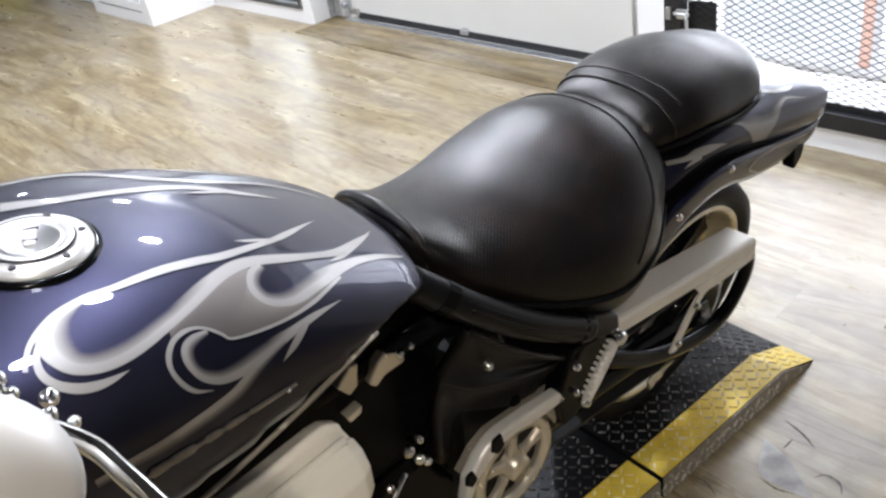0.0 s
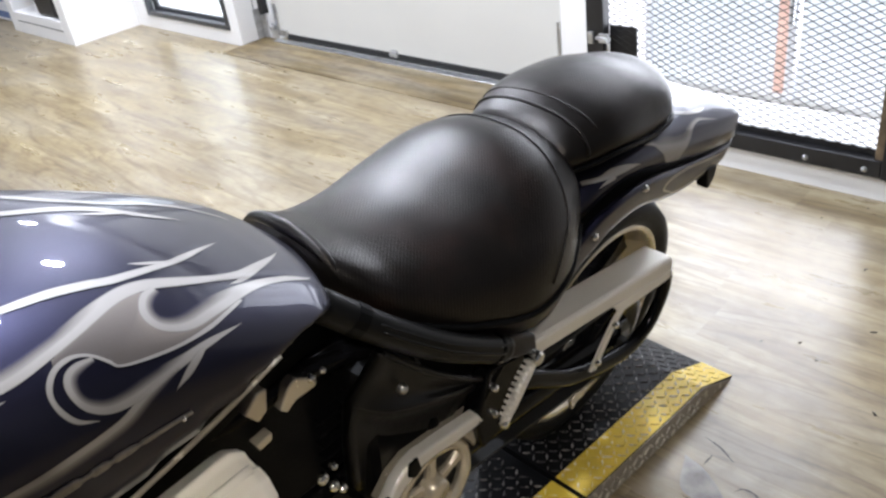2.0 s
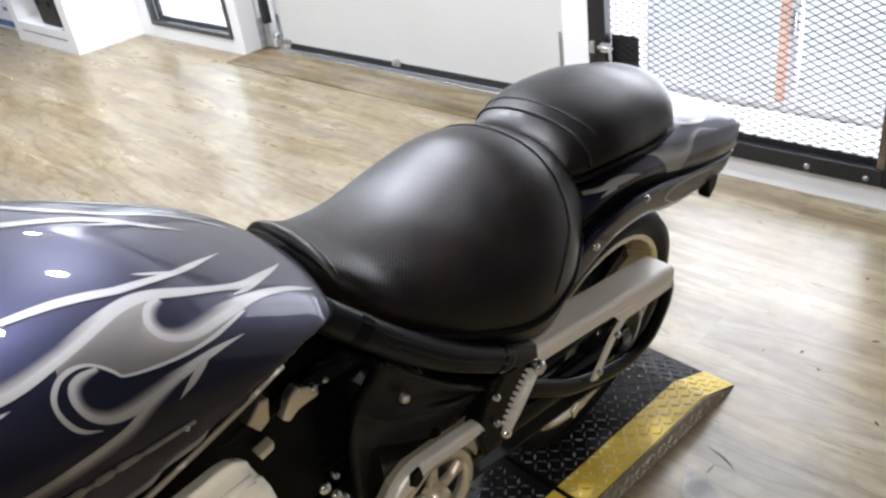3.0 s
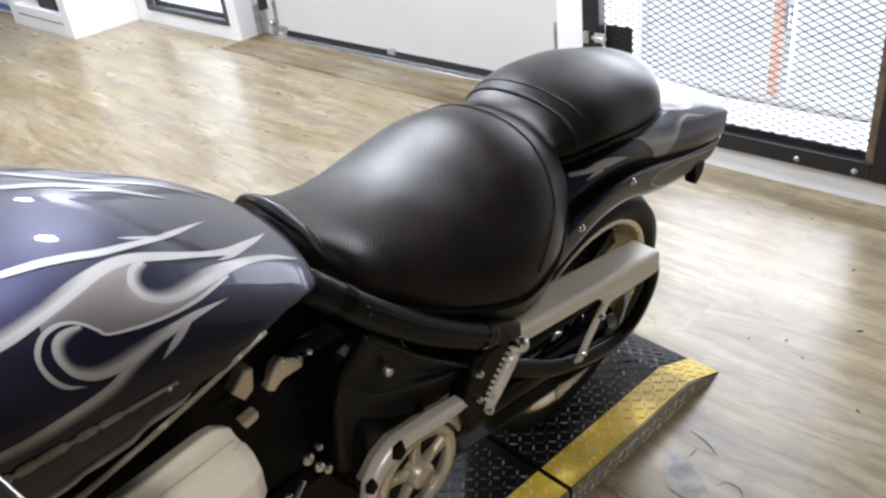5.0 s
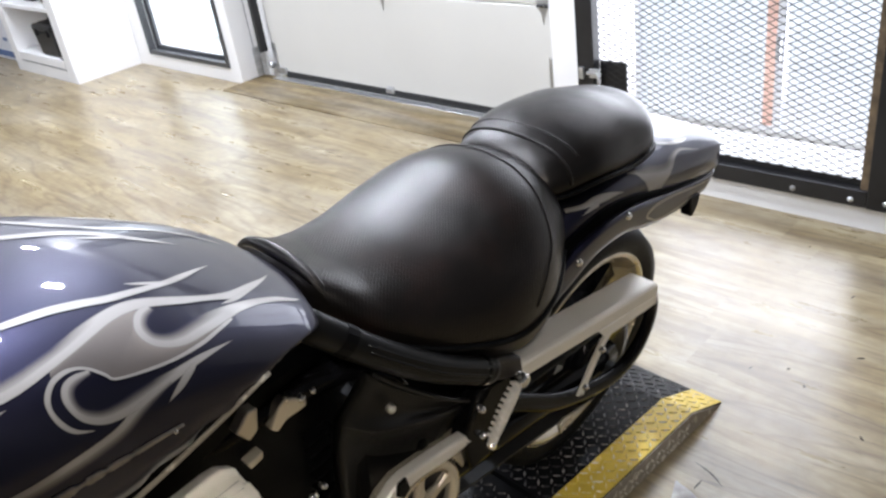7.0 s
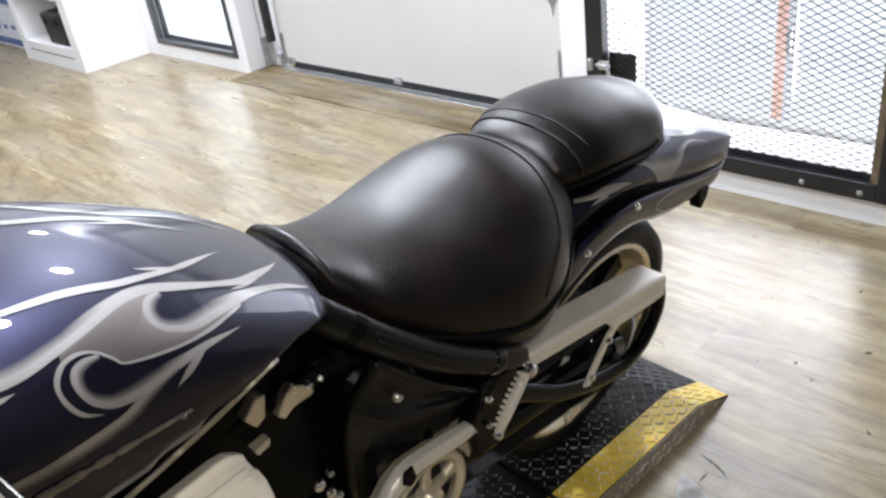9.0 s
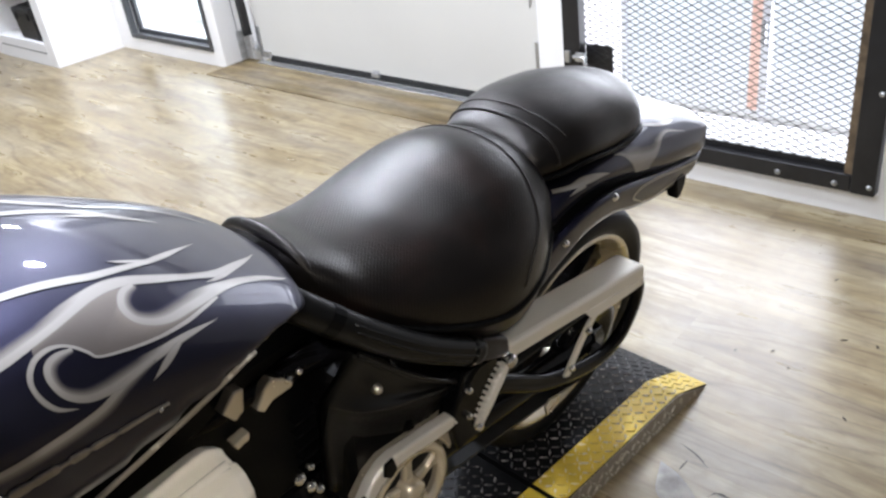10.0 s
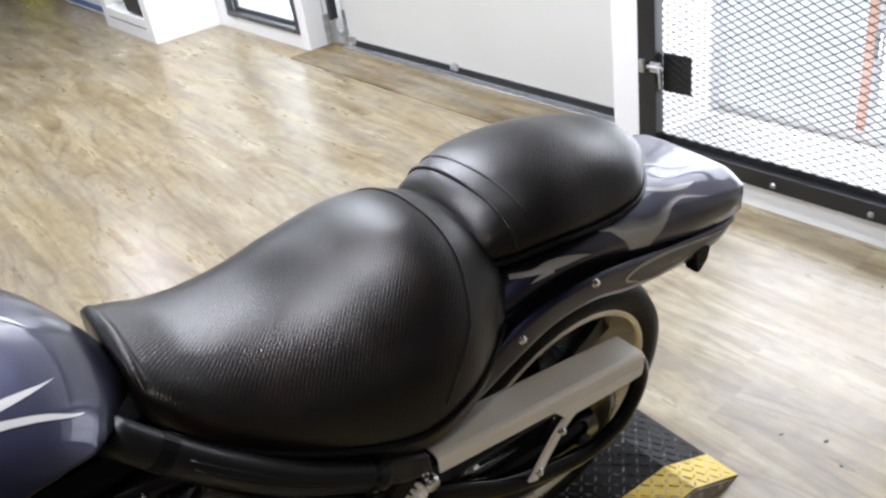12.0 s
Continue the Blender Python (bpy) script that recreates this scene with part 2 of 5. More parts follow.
YELLOW = worn_paint("worn_yellow_paint", (0.74, 0.53, 0.06), (0.66, 0.60, 0.42), 0.62, 0.38)
BLACK_PLATE = worn_paint("worn_black_plate_paint", (0.007, 0.007, 0.008), (0.03, 0.029, 0.029), 0.68, 0.42, 0.12)
EMBLEM = simple("dull_emblem_metal", (0.22, 0.20, 0.18), 0.30, metal=0.8, vary=0.35, scale=60)
BARE_PLATE = worn_paint("scuffed_bare_plate", (0.27, 0.235, 0.19), (0.50, 0.46, 0.38), 0.55, 0.42)


# worn tread ridges, with glints of light put into their paler colour
YELLOW_TREAD = worn_paint("worn_glint_yellow_tread", (0.80, 0.62, 0.16), (0.78, 0.72, 0.55), 0.48, 0.28)
BLACK_TREAD = worn_paint("worn_glint_black_tread", (0.055, 0.055, 0.057), (0.24, 0.23, 0.22), 0.50, 0.27)
BARE_TREAD = worn_paint("worn_glint_bare_tread", (0.50, 0.46, 0.39), (0.68, 0.64, 0.56), 0.5, 0.3)


def emission(name, colour, strength):
    m, nt, p = material(name)
    p.inputs["Base Color"].default_value = (*colour, 1)
    p.inputs["Emission Color"].default_value = (*colour, 1)
    p.inputs["Emission Strength"].default_value = strength
    return m


DAYLIGHT = emission("overcast_daylight_backdrop", (0.90, 0.96, 1.03), 2.0)


def glass():
    m, nt, p = material("clear_glass")
    p.inputs["Base Color"].default_value = (0.95, 0.97, 0.97, 1)
    p.inputs["Roughness"].default_value = 0.02
    p.inputs["Transmission Weight"].default_value = 1.0
    p.inputs["IOR"].default_value = 1.45
    return m


GLASS = glass()


# ---- mesh helpers ----
def mesh_of(name, bm, mat, smooth=False):
    bmesh.ops.recalc_face_normals(bm, faces=bm.faces)
    if smooth:
        for f in bm.faces:
            f.smooth = True
    me = bpy.data.meshes.new(name)
    bm.to_mesh(me)
    bm.free()
    me.materials.append(mat)
    return me


def part(name, bm, mat, parent=None, label="", smooth=False, m=None):
    ob = new(name, mesh_of(name, bm, mat, smooth))
    if parent:
        ob.parent = parent
    if m is not None:
        ob.matrix_basis = m
    return tagged(ob, label)


def thing(name, label, category, m=None, group="", kind=""):
    ob = new(name)
    ob.empty_display_size = 0.1
    if m is not None:
        ob.matrix_basis = m
    return tagged(ob, label, category, group, kind)


def box_bm(x0, x1, y0, y1, z0, z1, bevel=0.0, seg=2):
    bm = bmesh.new()
    bmesh.ops.create_cube(bm, size=1, matrix=Matrix.Translation(((x0 + x1) / 2, (y0 + y1) / 2, (z0 + z1) / 2)) @ Matrix.Diagonal((x1 - x0, y1 - y0, z1 - z0, 1)))
    if bevel:
        bmesh.ops.bevel(bm, geom=bm.edges[:], offset=bevel, segments=seg, affect="EDGES", profile=0.5)
    return bm


def add_box(bm, x0, x1, y0, y1, z0, z1):
    bmesh.ops.create_cube(bm, size=1, matrix=Matrix.Translation(((x0 + x1) / 2, (y0 + y1) / 2, (z0 + z1) / 2)) @ Matrix.Diagonal((x1 - x0, y1 - y0, z1 - z0, 1)))


def loft_bm(rings, cap=True, closed=True):
    bm = bmesh.new()
    vs = [[bm.verts.new(p) for p in r] for r in rings]
    n = len(vs[0])
    for a, b in zip(vs, vs[1:]):
        for i in range(n if closed else n - 1):
            j = (i + 1) % n
            bm.faces.new((a[i], a[j], b[j], b[i]))
    if cap and closed:
        bm.faces.new(vs[0][::-1])
        bm.faces.new(vs[-1])
    return bm


def frames_along(pts):
    pts = [Vector(p) for p in pts]
    out, up = [], None
    for i, p in enumerate(pts):
        d = (pts[min(i + 1, len(pts) - 1)] - pts[max(i - 1, 0)]).normalized()
        if up is None:
            up = Vector((0, 0, 1)) if abs(d.z) < 0.9 else Vector((0, 1, 0))
        side = d.cross(up).normalized()
        up = side.cross(d).normalized()
        out.append((p, side, up))
    return out


def spline(pts, n):
    """n points on a smooth curve through pts."""
    P = [Vector(p) for p in pts]
    P = [P[0] * 2 - P[1]] + P + [P[-1] * 2 - P[-2]]
    out, k = [], len(P) - 3
    for i in range(n):
        u = i / (n - 1) * k
        j = min(int(u), k - 1)
        t = u - j
        a, b, c, d = P[j:j + 4]
        out.append(0.5 * ((2 * b) + (c - a) * t + (2 * a - 5 * b + 4 * c - d) * t * t + (3 * b - a - 3 * c + d) * t ** 3))
    return out


def tube_bm(pts, r, seg=12, squash=1.0):
    rings = []
    fr = frames_along(pts)
    for i, (p, s, u) in enumerate(fr):
        rr = r(i / (len(fr) - 1)) if callable(r) else r
        rings.append([p + s * (math.cos(a) * rr) + u * (math.sin(a) * rr * squash) for a in (2 * math.pi * k / seg for k in range(seg))])
    return loft_bm(rings)


def lathe_bm(profile, seg=48, axis_m=None):
    """profile: (radius, along) pairs, turned round the y axis."""
    bm = bmesh.new()
    m = axis_m or Matrix()
    vs = [[bm.verts.new(m @ Vector((r * math.cos(2 * math.pi * k / seg), h, r * math.sin(2 * math.pi * k / seg)))) for k in range(seg)] for r, h in profile]
    for a, b in zip(vs, vs[1:]):
        for i in range(seg):
            bm.faces.new((a[i], a[(i + 1) % seg], b[(i + 1) % seg], b[i]))
    return bm


def prism_bm(outline, y0, y1, bevel=0.0):
    """A closed outline of (x, z), pushed out from y0 to y1."""
    bm = bmesh.new()
    a = [bm.verts.new((x, y0, z)) for x, z in outline]
    b = [bm.verts.new((x, y1, z)) for x, z in outline]
    bm.faces.new(a)
    bm.faces.new(b[::-1])
    for i in range(len(a)):
        j = (i + 1) % len(a)
        bm.faces.new((a[i], b[i], b[j], a[j]))
    if bevel:
        bmesh.ops.recalc_face_normals(bm, faces=bm.faces)
        bmesh.ops.bevel(bm, geom=bm.edges[:], offset=bevel, segments=2, affect="EDGES", profile=0.5)
    return bm


def keyed(keys, x):
    """Smooth interpolation through (x, value, ...) rows."""
    if x <= keys[0][0]:
        return keys[0][1:]
    if x >= keys[-1][0]:
        return keys[-1][1:]
    for i in range(len(keys) - 1):
        if keys[i][0] <= x <= keys[i + 1][0]:
            break
    k0, k1 = keys[i], keys[i + 1]
    h = k1[0] - k0[0]
    t = (x - k0[0]) / h
    out = []
    for c in range(1, len(k0)):
        m0 = (k1[c] - keys[i - 1][c]) / (k1[0] - keys[i - 1][0]) if i > 0 else (k1[c] - k0[c]) / h
        m1 = (keys[i + 2][c] - k0[c]) / (keys[i + 2][0] - k0[0]) if i + 2 < len(keys) else (k1[c] - k0[c]) / h
        t2, t3 = t * t, t ** 3
        out.append((2 * t3 - 3 * t2 + 1) * k0[c] + (t3 - 2 * t2 + t) * h * m0 + (-2 * t3 + 3 * t2) * k1[c] + (t3 - t2) * h * m1)
    return tuple(out)


# ---- the room ----
X_GATE, X_DOOR, X_WIN = 2.56, 2.86, 2.69


def structure(name, bm, mat, label, parent=None, smooth=False):
    return tagged(part(name, bm, mat, parent, label, smooth), kind="" if parent else "structure", category="" if parent else name.split("_")[0])


floor = structure("floor", box_bm(-4.2, 3.1, -1.2, 9.2, -0.08, -0.006), FLOOR, "pale brown satin wood plank floor")
structure("ceiling", box_bm(-4.2, 3.1, -1.2, 9.2, CEIL, CEIL + 0.1), CEILING, "plain dark painted ceiling")
structure("wall_west", box_bm(-4.35, -4.2, -1.2, 9.2, -0.08, CEIL), GREY_WALL, "plain grey painted wall")
# unseen wall, set close and dark so the bike's near side reflects less light
structure("wall_south", box_bm(-4.35, 3.1, -1.35, -1.2, -0.08, CEIL), GREY_WALL, "plain grey painted wall")
structure("wall_north", box_bm(-4.35, 3.1, 9.2, 9.35, -0.08, CEIL), GREY_WALL, "plain grey painted wall")

GATE_Y0, GATE_Y1 = 0.606, 1.765
wall = bmesh.new()
add_box(wall, X_GATE, 2.95, -1.2, GATE_Y0 - 0.003, -0.01, 0.078)
add_box(wall, X_GATE, 2.95, GATE_Y0 - 0.003, GATE_Y1 + 0.003, 2.3, CEIL)
add_box(wall, X_GATE, 2.95, GATE_Y0 - 0.003, GATE_Y1 + 0.003, -0.01, 0.078)
add_box(wall, X_GATE, 2.95, GATE_Y1 + 0.003, 1.90, -0.01, CEIL)
add_box(wall, 2.88, 3.02, 1.90, 2.115, 0, CEIL)
add_box(wall, 2.905, 3.02, 2.115, 4.27, 2.0, CEIL)
add_box(wall, 2.70, 2.88, 1.90, 4.395, 2.11, CEIL)
add_box(wall, 2.88, 3.02, 4.27, 4.395, -0.01, CEIL)
structure("wall_east", wall, WHITE, "white painted wall with a gate opening and a low curb")
# slab over the white sill, grey only to dim the light of the near lamp
structure("gate_sill", box_bm(X_GATE + 0.03, 2.949, GATE_Y0, GATE_Y1, 0.0785, 0.084), PALE_GREY, "sill of the gate opening, greyed to offset the near lamp")
structure("wall_east_front", box_bm(X_GATE, 2.95, -1.2, GATE_Y0 - 0.003, 0.0785, CEIL), WHITE, "white painted wall beside the gate")
wall = bmesh.new()
add_box(wall, X_WIN, 3.02, 4.395, 4.50, -0.01, CEIL)
add_box(wall, X_WIN, 3.02, 4.50, 5.47, -0.01, 0.09)
add_box(wall, X_WIN, 3.02, 4.50, 5.47, 1.35, CEIL)
add_box(wall, X_WIN, 3.02, 5.47, 9.2, -0.01, CEIL)
structure("wall_east_back", wall, WHITE, "white painted wall round a window with a pier")

# threshold boards in front of the roller door
structure("threshold", box_bm(2.537, 2.86, 1.90, 4.395, -0.005, 0.003, 0.001, 1), THRESHOLD, "worn darker brown wooden threshold strip")

# outside
structure("backdrop", box_bm(7.0, 7.05, -8, 16, -1, 8), DAYLIGHT, "overcast white daylight outside")
structure("pavement", box_bm(2.95, 7.0, -8, 16, -0.1, -0.02), CONCRETE, "pale concrete pavement outside")

# sectional door
def small_box(name, parent, mat, cx, cy, cz, sx, sy, sz, label="", bevel=0.003):
    return part(name, box_bm(cx - sx / 2, cx + sx / 2, cy - sy / 2, cy + sy / 2, cz - sz / 2, cz + sz / 2, bevel), mat, parent, label)


def round_bolt(parent, x, y, z, r=0.009, label="steel bolt head"):
    """A domed bolt head that faces the room, towards -x."""
    return part("bolt", lathe_bm([(0.0, 0.006), (r * 0.6, 0.005), (r, 0.002), (r * 1.15, 0.0), (r * 1.15, -0.003)], 14, Matrix.Translation((x, y, z)) @ pose(0, 0, 0, 0, 0, 90)), GALV, parent, label, smooth=True)


door = thing("garage_door", "cream enamelled sectional garage door, closed, with black bottom seal", "garage door")
Z = 0.045
for i in range(4):
    part("panel", box_bm(X_DOOR, X_DOOR + 0.04, 2.12, 4.25, Z + i * 0.515, Z + i * 0.515 + 0.511, 0.006), DOOR_PAINT, door)
part("bottom_seal", box_bm(X_DOOR - 0.006, X_DOOR + 0.03, 2.12, 4.16, 0.010, Z + 0.004, 0.006), RUBBER, door, "black rubber bottom seal")
for y in (3.18, 2.16, 4.20):
    hinge = part("hinge", prism_bm([(y - 0.032, 0.585), (y + 0.032, 0.585), (y + 0.030, 0.55), (y + 0.012, 0.53), (y, 0.475), (y - 0.012, 0.53), (y - 0.030, 0.55)], 0, 0.004, 0.001), GALV, door, "galvanised hinge plate", m=pose(X_DOOR - 0.0005, 0, 0, 0, 0, 90))
    part("hinge_barrel", tube_bm([(y - 0.026, 0.007, 0.558), (y + 0.026, 0.007, 0.558)], 0.007, 10), DARK_STEEL, hinge, smooth=True)
latch = small_box("bottom_latch", door, GALV, X_DOOR - 0.010, 3.22, 0.044, 0.018, 0.055, 0.022, "small galvanised latch", 0.002)
small_box("latch_plate", latch, GALV, X_DOOR - 0.004, 3.22, 0.060, 0.006, 0.045, 0.014, "", 0.001)
corner = small_box("corner_bracket", door, GALV, X_DOOR - 0.006, 4.19, 0.052, 0.010, 0.095, 0.040, "pale steel corner bracket", 0.002)
part("roller", lathe_bm([(0.0, -0.012), (0.016, -0.012), (0.02, -0.006), (0.02, 0.006), (0.016, 0.012), (0.0, 0.012)], 18, Matrix.Translation((X_DOOR - 0.02, 4.262, 0.085))), GALV, corner, "steel roller", smooth=True)
small_box("side_stile", door, GALV, X_DOOR - 0.003, 4.232, 0.14, 0.006, 0.034, 0.16, "pale steel end stile", 0.001)
small_box("edge_strip", door, GALV, X_DOOR - 0.004, 2.135, 0.20, 0.008, 0.018, 0.26, "grey edge strip", 0.001)

track = thing("door_track", "galvanised vertical door track bolted to the jamb", "door track")
prof = [(2.795, 4.272), (2.842, 4.272), (2.842, 4.300), (2.836, 4.300), (2.836, 4.278), (2.801, 4.278), (2.801, 4.300), (2.795, 4.300)]
part("channel", loft_bm([[Vector((x, y, z)) for x, y in prof] for z in (0.17, 2.1)]), DARK_STEEL, track, "dark steel channel")
small_box("jamb_plate", track, GALV, 2.80, 4.335, 0.115, 0.055, 0.006, 0.17, "galvanised jamb plate", 0.001)
small_box("foot_angle", track, GALV, 2.815, 4.30, 0.10, 0.006, 0.06, 0.15, "galvanised angle", 0.001)
for z in (0.06, 0.13, 0.19):
    round_bolt(track, 2.811, 4.305, z, 0.008)
part("cable", tube_bm([(2.79, 4.345, 0.10), (2.785, 4.348, 2.1)], 0.002, 6), DARK_STEEL, track, "thin lift cable")
structure("door_sill", box_bm(2.815, 2.858, 2.12, 4.25, 0.003, 0.008, 0.001, 1), GALV, "thin bright metal door sill")

# security gate
gate = thing("security_gate", "dark steel framed security gate with expanded metal mesh, closed", "gate")
G0, G1, GB, GT = GATE_Y0, GATE_Y1, 0.08, 2.29
rail = small_box("bottom_rail", gate, DARK_STEEL, X_GATE - 0.004, (G0 + G1) / 2, GB + 0.030, 0.04, G1 - G0 - 0.152, 0.058)
small_box("top_rail", gate, DARK_STEEL, X_GATE - 0.004, (G0 + G1) / 2, GT - 0.03, 0.04, G1 - G0 - 0.152, 0.058)
small_box("middle_rail", gate, DARK_STEEL, X_GATE - 0.004, (G0 + G1) / 2, 1.075, 0.04, G1 - G0 - 0.152, 0.058)
small_box("mesh_clamp", gate, DARK_STEEL, X_GATE + 0.010, (G0 + G1) / 2, GB + 0.068, 0.008, G1 - G0 - 0.152, 0.030, "folded lower edge of the mesh", 0.001)
for y in (G0 + 0.0375, G1 - 0.0375):
    post = small_box("post", gate, DARK_STEEL, X_GATE - 0.004, y, (GB + GT) / 2, 0.045, 0.074, GT - GB)
    for z in (0.11, 0.42, 1.0, 1.6):
        round_bolt(post, X_GATE - 0.027, y + (0.02 if y > 1 else -0.02), z, 0.008)
for y in (0.73, 0.916, 1.23, 1.53):
    round_bolt(rail, X_GATE - 0.0245, y, 0.103, 0.009)
small_box("inner_angle", gate, RUST, X_GATE + 0.012, G0 + 0.089, (GB + GT) / 2, 0.05, 0.026, GT - GB - 0.02, "rusty brown inner angle")
PY, PZ, ST = 0.0475, 0.0122, 0.0030
y_a, y_b = G0 + 0.08, G1 - 0.075
for z_a, z_b in ((GB + 0.062, 1.045), (1.105, GT - 0.062)):
    bm = bmesh.new()
    nz, ny = int((z_b - z_a) / PZ), int((y_b - y_a) / (PY / 2))
    for r in range(nz):
        for c in range(ny):
            up = (r + c) % 2 == 0
            za, zb = z_a + r * PZ + (0 if up else PZ), z_a + r * PZ + (PZ if up else 0)
            ya, yb = y_a + c * PY / 2, y_a + (c + 1) * PY / 2
            x0, x1 = X_GATE + 0.004, X_GATE + 0.005
            q = [bm.verts.new(p) for p in ((x0, ya, za - ST / 2), (x0, yb, zb - ST / 2), (x0, yb, zb + ST / 2), (x0, ya, za + ST / 2), (x1, ya, za - ST / 2 + 0.0004), (x1, yb, zb - ST / 2 + 0.0004), (x1, yb, zb + ST / 2 + 0.0004), (x1, ya, za + ST / 2 + 0.0004))]
            for f in ((0, 1, 2, 3), (7, 6, 5, 4), (0, 4, 5, 1), (3, 2, 6, 7)):
                bm.faces.new([q[k] for k in f])
    me = bpy.data.meshes.new("expanded_mesh")
    bm.to_mesh(me)
    bm.free()
    me.materials.append(DARK_STEEL)
    panel = new("expanded_mesh", me)
    panel.parent = gate
    tagged(panel, "black expanded metal mesh", kind="stuff")
lock = small_box("lock_plate", gate, DARK_STEEL, X_GATE + 0.016, 1.630, 0.386, 0.006, 0.115, 0.135, "dark steel lock guard plate", 0.001)
part("latch_bolt", tube_bm([(X_GATE - 0.035, 1.715, 0.415), (X_GATE - 0.035, 1.655, 0.415)], 0.007, 10), GALV, lock, "galvanised sliding bolt", smooth=True)
part("bolt_handle", tube_bm(spline([(X_GATE - 0.038, 1.665, 0.415), (X_GATE - 0.045, 1.658, 0.40), (X_GATE - 0.042, 1.655, 0.345)], 8), 0.005, 8), GALV, lock, "bent bolt handle", smooth=True)
small_box("bolt_keeper", lock, GALV, X_GATE - 0.031, 1.685, 0.415, 0.012, 0.04, 0.034, "", 0.002)
small_box("post_keeper", lock, GALV, X_GATE - 0.031, 1.742, 0.412, 0.012, 0.022, 0.045, "", 0.002)

# beyond the gate
front = thing("shop_front", "white metal shop front frame outside the gate", "shop front")
for y, w in ((1.93, 0.06), (1.262, 0.035), (0.35, 0.06)):
    small_box("mullion", front, BOX_WHITE, 3.22, y, 1.15, 0.05, w, 2.3)
small_box("bottom_frame", front, PALE_GREY, 3.22, 1.14, -0.006, 0.04, 1.52, 0.022, "grey bottom frame")
small_box("pull_handle", front, GALV, 3.18, 1.262, 0.36, 0.02, 0.02, 0.10)
orange = thing("orange_post", "orange painted post outside, its colour paled for bloom", "post")
small_box("post", orange, ORANGE, 3.33, 1.345, 1.1, 0.05, 0.050, 2.25)

# window with two dark frames
win = thing("window_1", "window with dark grey steel frames and bright daylight behind", "window", kind="structure")


def ring_frame(name, parent, mat, x0, x1, y0, y1, z0, z1, w, label=""):
    bm = bmesh.new()
    add_box(bm, x0, x1, y0, y1, z0, z0 + w)
    add_box(bm, x0, x1, y0, y1, z1 - w, z1)
    add_box(bm, x0, x1, y0, y0 + w, z0 + w, z1 - w)
    add_box(bm, x0, x1, y1 - w, y1, z0 + w, z1 - w)
    return part(name, bm, mat, parent, label)


GREY_FRAME = simple("grey_painted_steel", (0.055, 0.057, 0.06), 0.4, vary=0.2, scale=14)
outer = ring_frame("window_frame", win, GREY_FRAME, X_WIN - 0.012, X_WIN + 0.03, 4.492, 5.478, 0.085, 1.355, 0.028, "outer dark grey frame")
inner = ring_frame("sash", win, GREY_FRAME, X_WIN + 0.045, X_WIN + 0.07, 4.503, 5.467, 0.093, 1.347, 0.040, "inner dark grey sash")
pane = part("pane", box_bm(X_WIN + 0.055, X_WIN + 0.061, 4.54, 5.43, 0.13, 1.31), GLASS, win, "clear glass pane")
pane.visible_shadow = False

# white built-in shelf unit
shelf = thing("shelf_unit", "white painted built-in shelf unit with open niches", "shelf unit")
SX0, SX1, SY0, SY1, ST0 = 2.20, X_WIN - 0.002, 5.655, 6.66, 1.25
part("side_panel", box_bm(SX0, SX1, SY0, SY0 + 0.115, -0.01, ST0, 0.004), WHITE, shelf)
part("side_panel", box_bm(SX0, SX1, SY1 - 0.10, SY1, -0.01, ST0, 0.004), WHITE, shelf)
part("plinth", box_bm(SX0, SX1, SY0 + 0.116, SY1 - 0.101, -0.01, 0.145, 0.004), WHITE, shelf)
# the plinth has no cut groove: a dark strip stands in for its shadow
part("plinth_shadow_strip", box_bm(SX0 - 0.002, SX0 + 0.004, SY0 + 0.12, SY1 - 0.14, 0.078, 0.084), DARK_STEEL, shelf, "thin dark strip standing in for a groove's shadow")
part("back_panel", box_bm(SX1 - 0.02, SX1 - 0.001, SY0 + 0.116, SY1 - 0.101, 0.146, ST0, 0.001), WHITE, shelf)
for z in (0.47, 0.84, ST0 - 0.03):
    part("shelf", box_bm(SX0 + 0.002, SX1 - 0.021, SY0 + 0.116, SY1 - 0.101, z, z + 0.028, 0.003), WHITE, shelf)


def bin_thing(name, label, m, h, r0, r1, mat, rag):
    b = thing(name, label, "bin", m)
    body = part("body", loft_bm([[Vector((r * math.copysign(abs(math.cos(a)) ** 0.6, math.cos(a)), 1.25 * r * math.copysign(abs(math.sin(a)) ** 0.6, math.sin(a)), z)) for a in (2 * math.pi * k / 28 for k in range(28))] for r, z in ((r0, 0.0), (r0 * 1.02, 0.01), (r1, h), (r1 * 1.05, h + 0.006), (r1 * 1.05, h - 0.012), (r1 * 0.96, h - 0.01), (r0 * 0.95, 0.03))]), mat, b, smooth=True)
    rng = random.Random(4)
    rings = [[Vector((r * math.cos(a) * (1 + rng.uniform(-0.1, 0.1)), 1.2 * r * math.sin(a) * (1 + rng.uniform(-0.1, 0.1)), z + rng.uniform(-0.014, 0.014))) for a in (2 * math.pi * k / 20 for k in range(20))] for r, z in ((r1 * 0.93, h - 0.02), (r1 * 0.9, h + 0.02), (r1 * 0.6, h + 0.045), (r1 * 0.25, h + 0.03))]
    part("bag", loft_bm(rings), rag, b, "crumpled dark plastic bag", smooth=True)
    return b


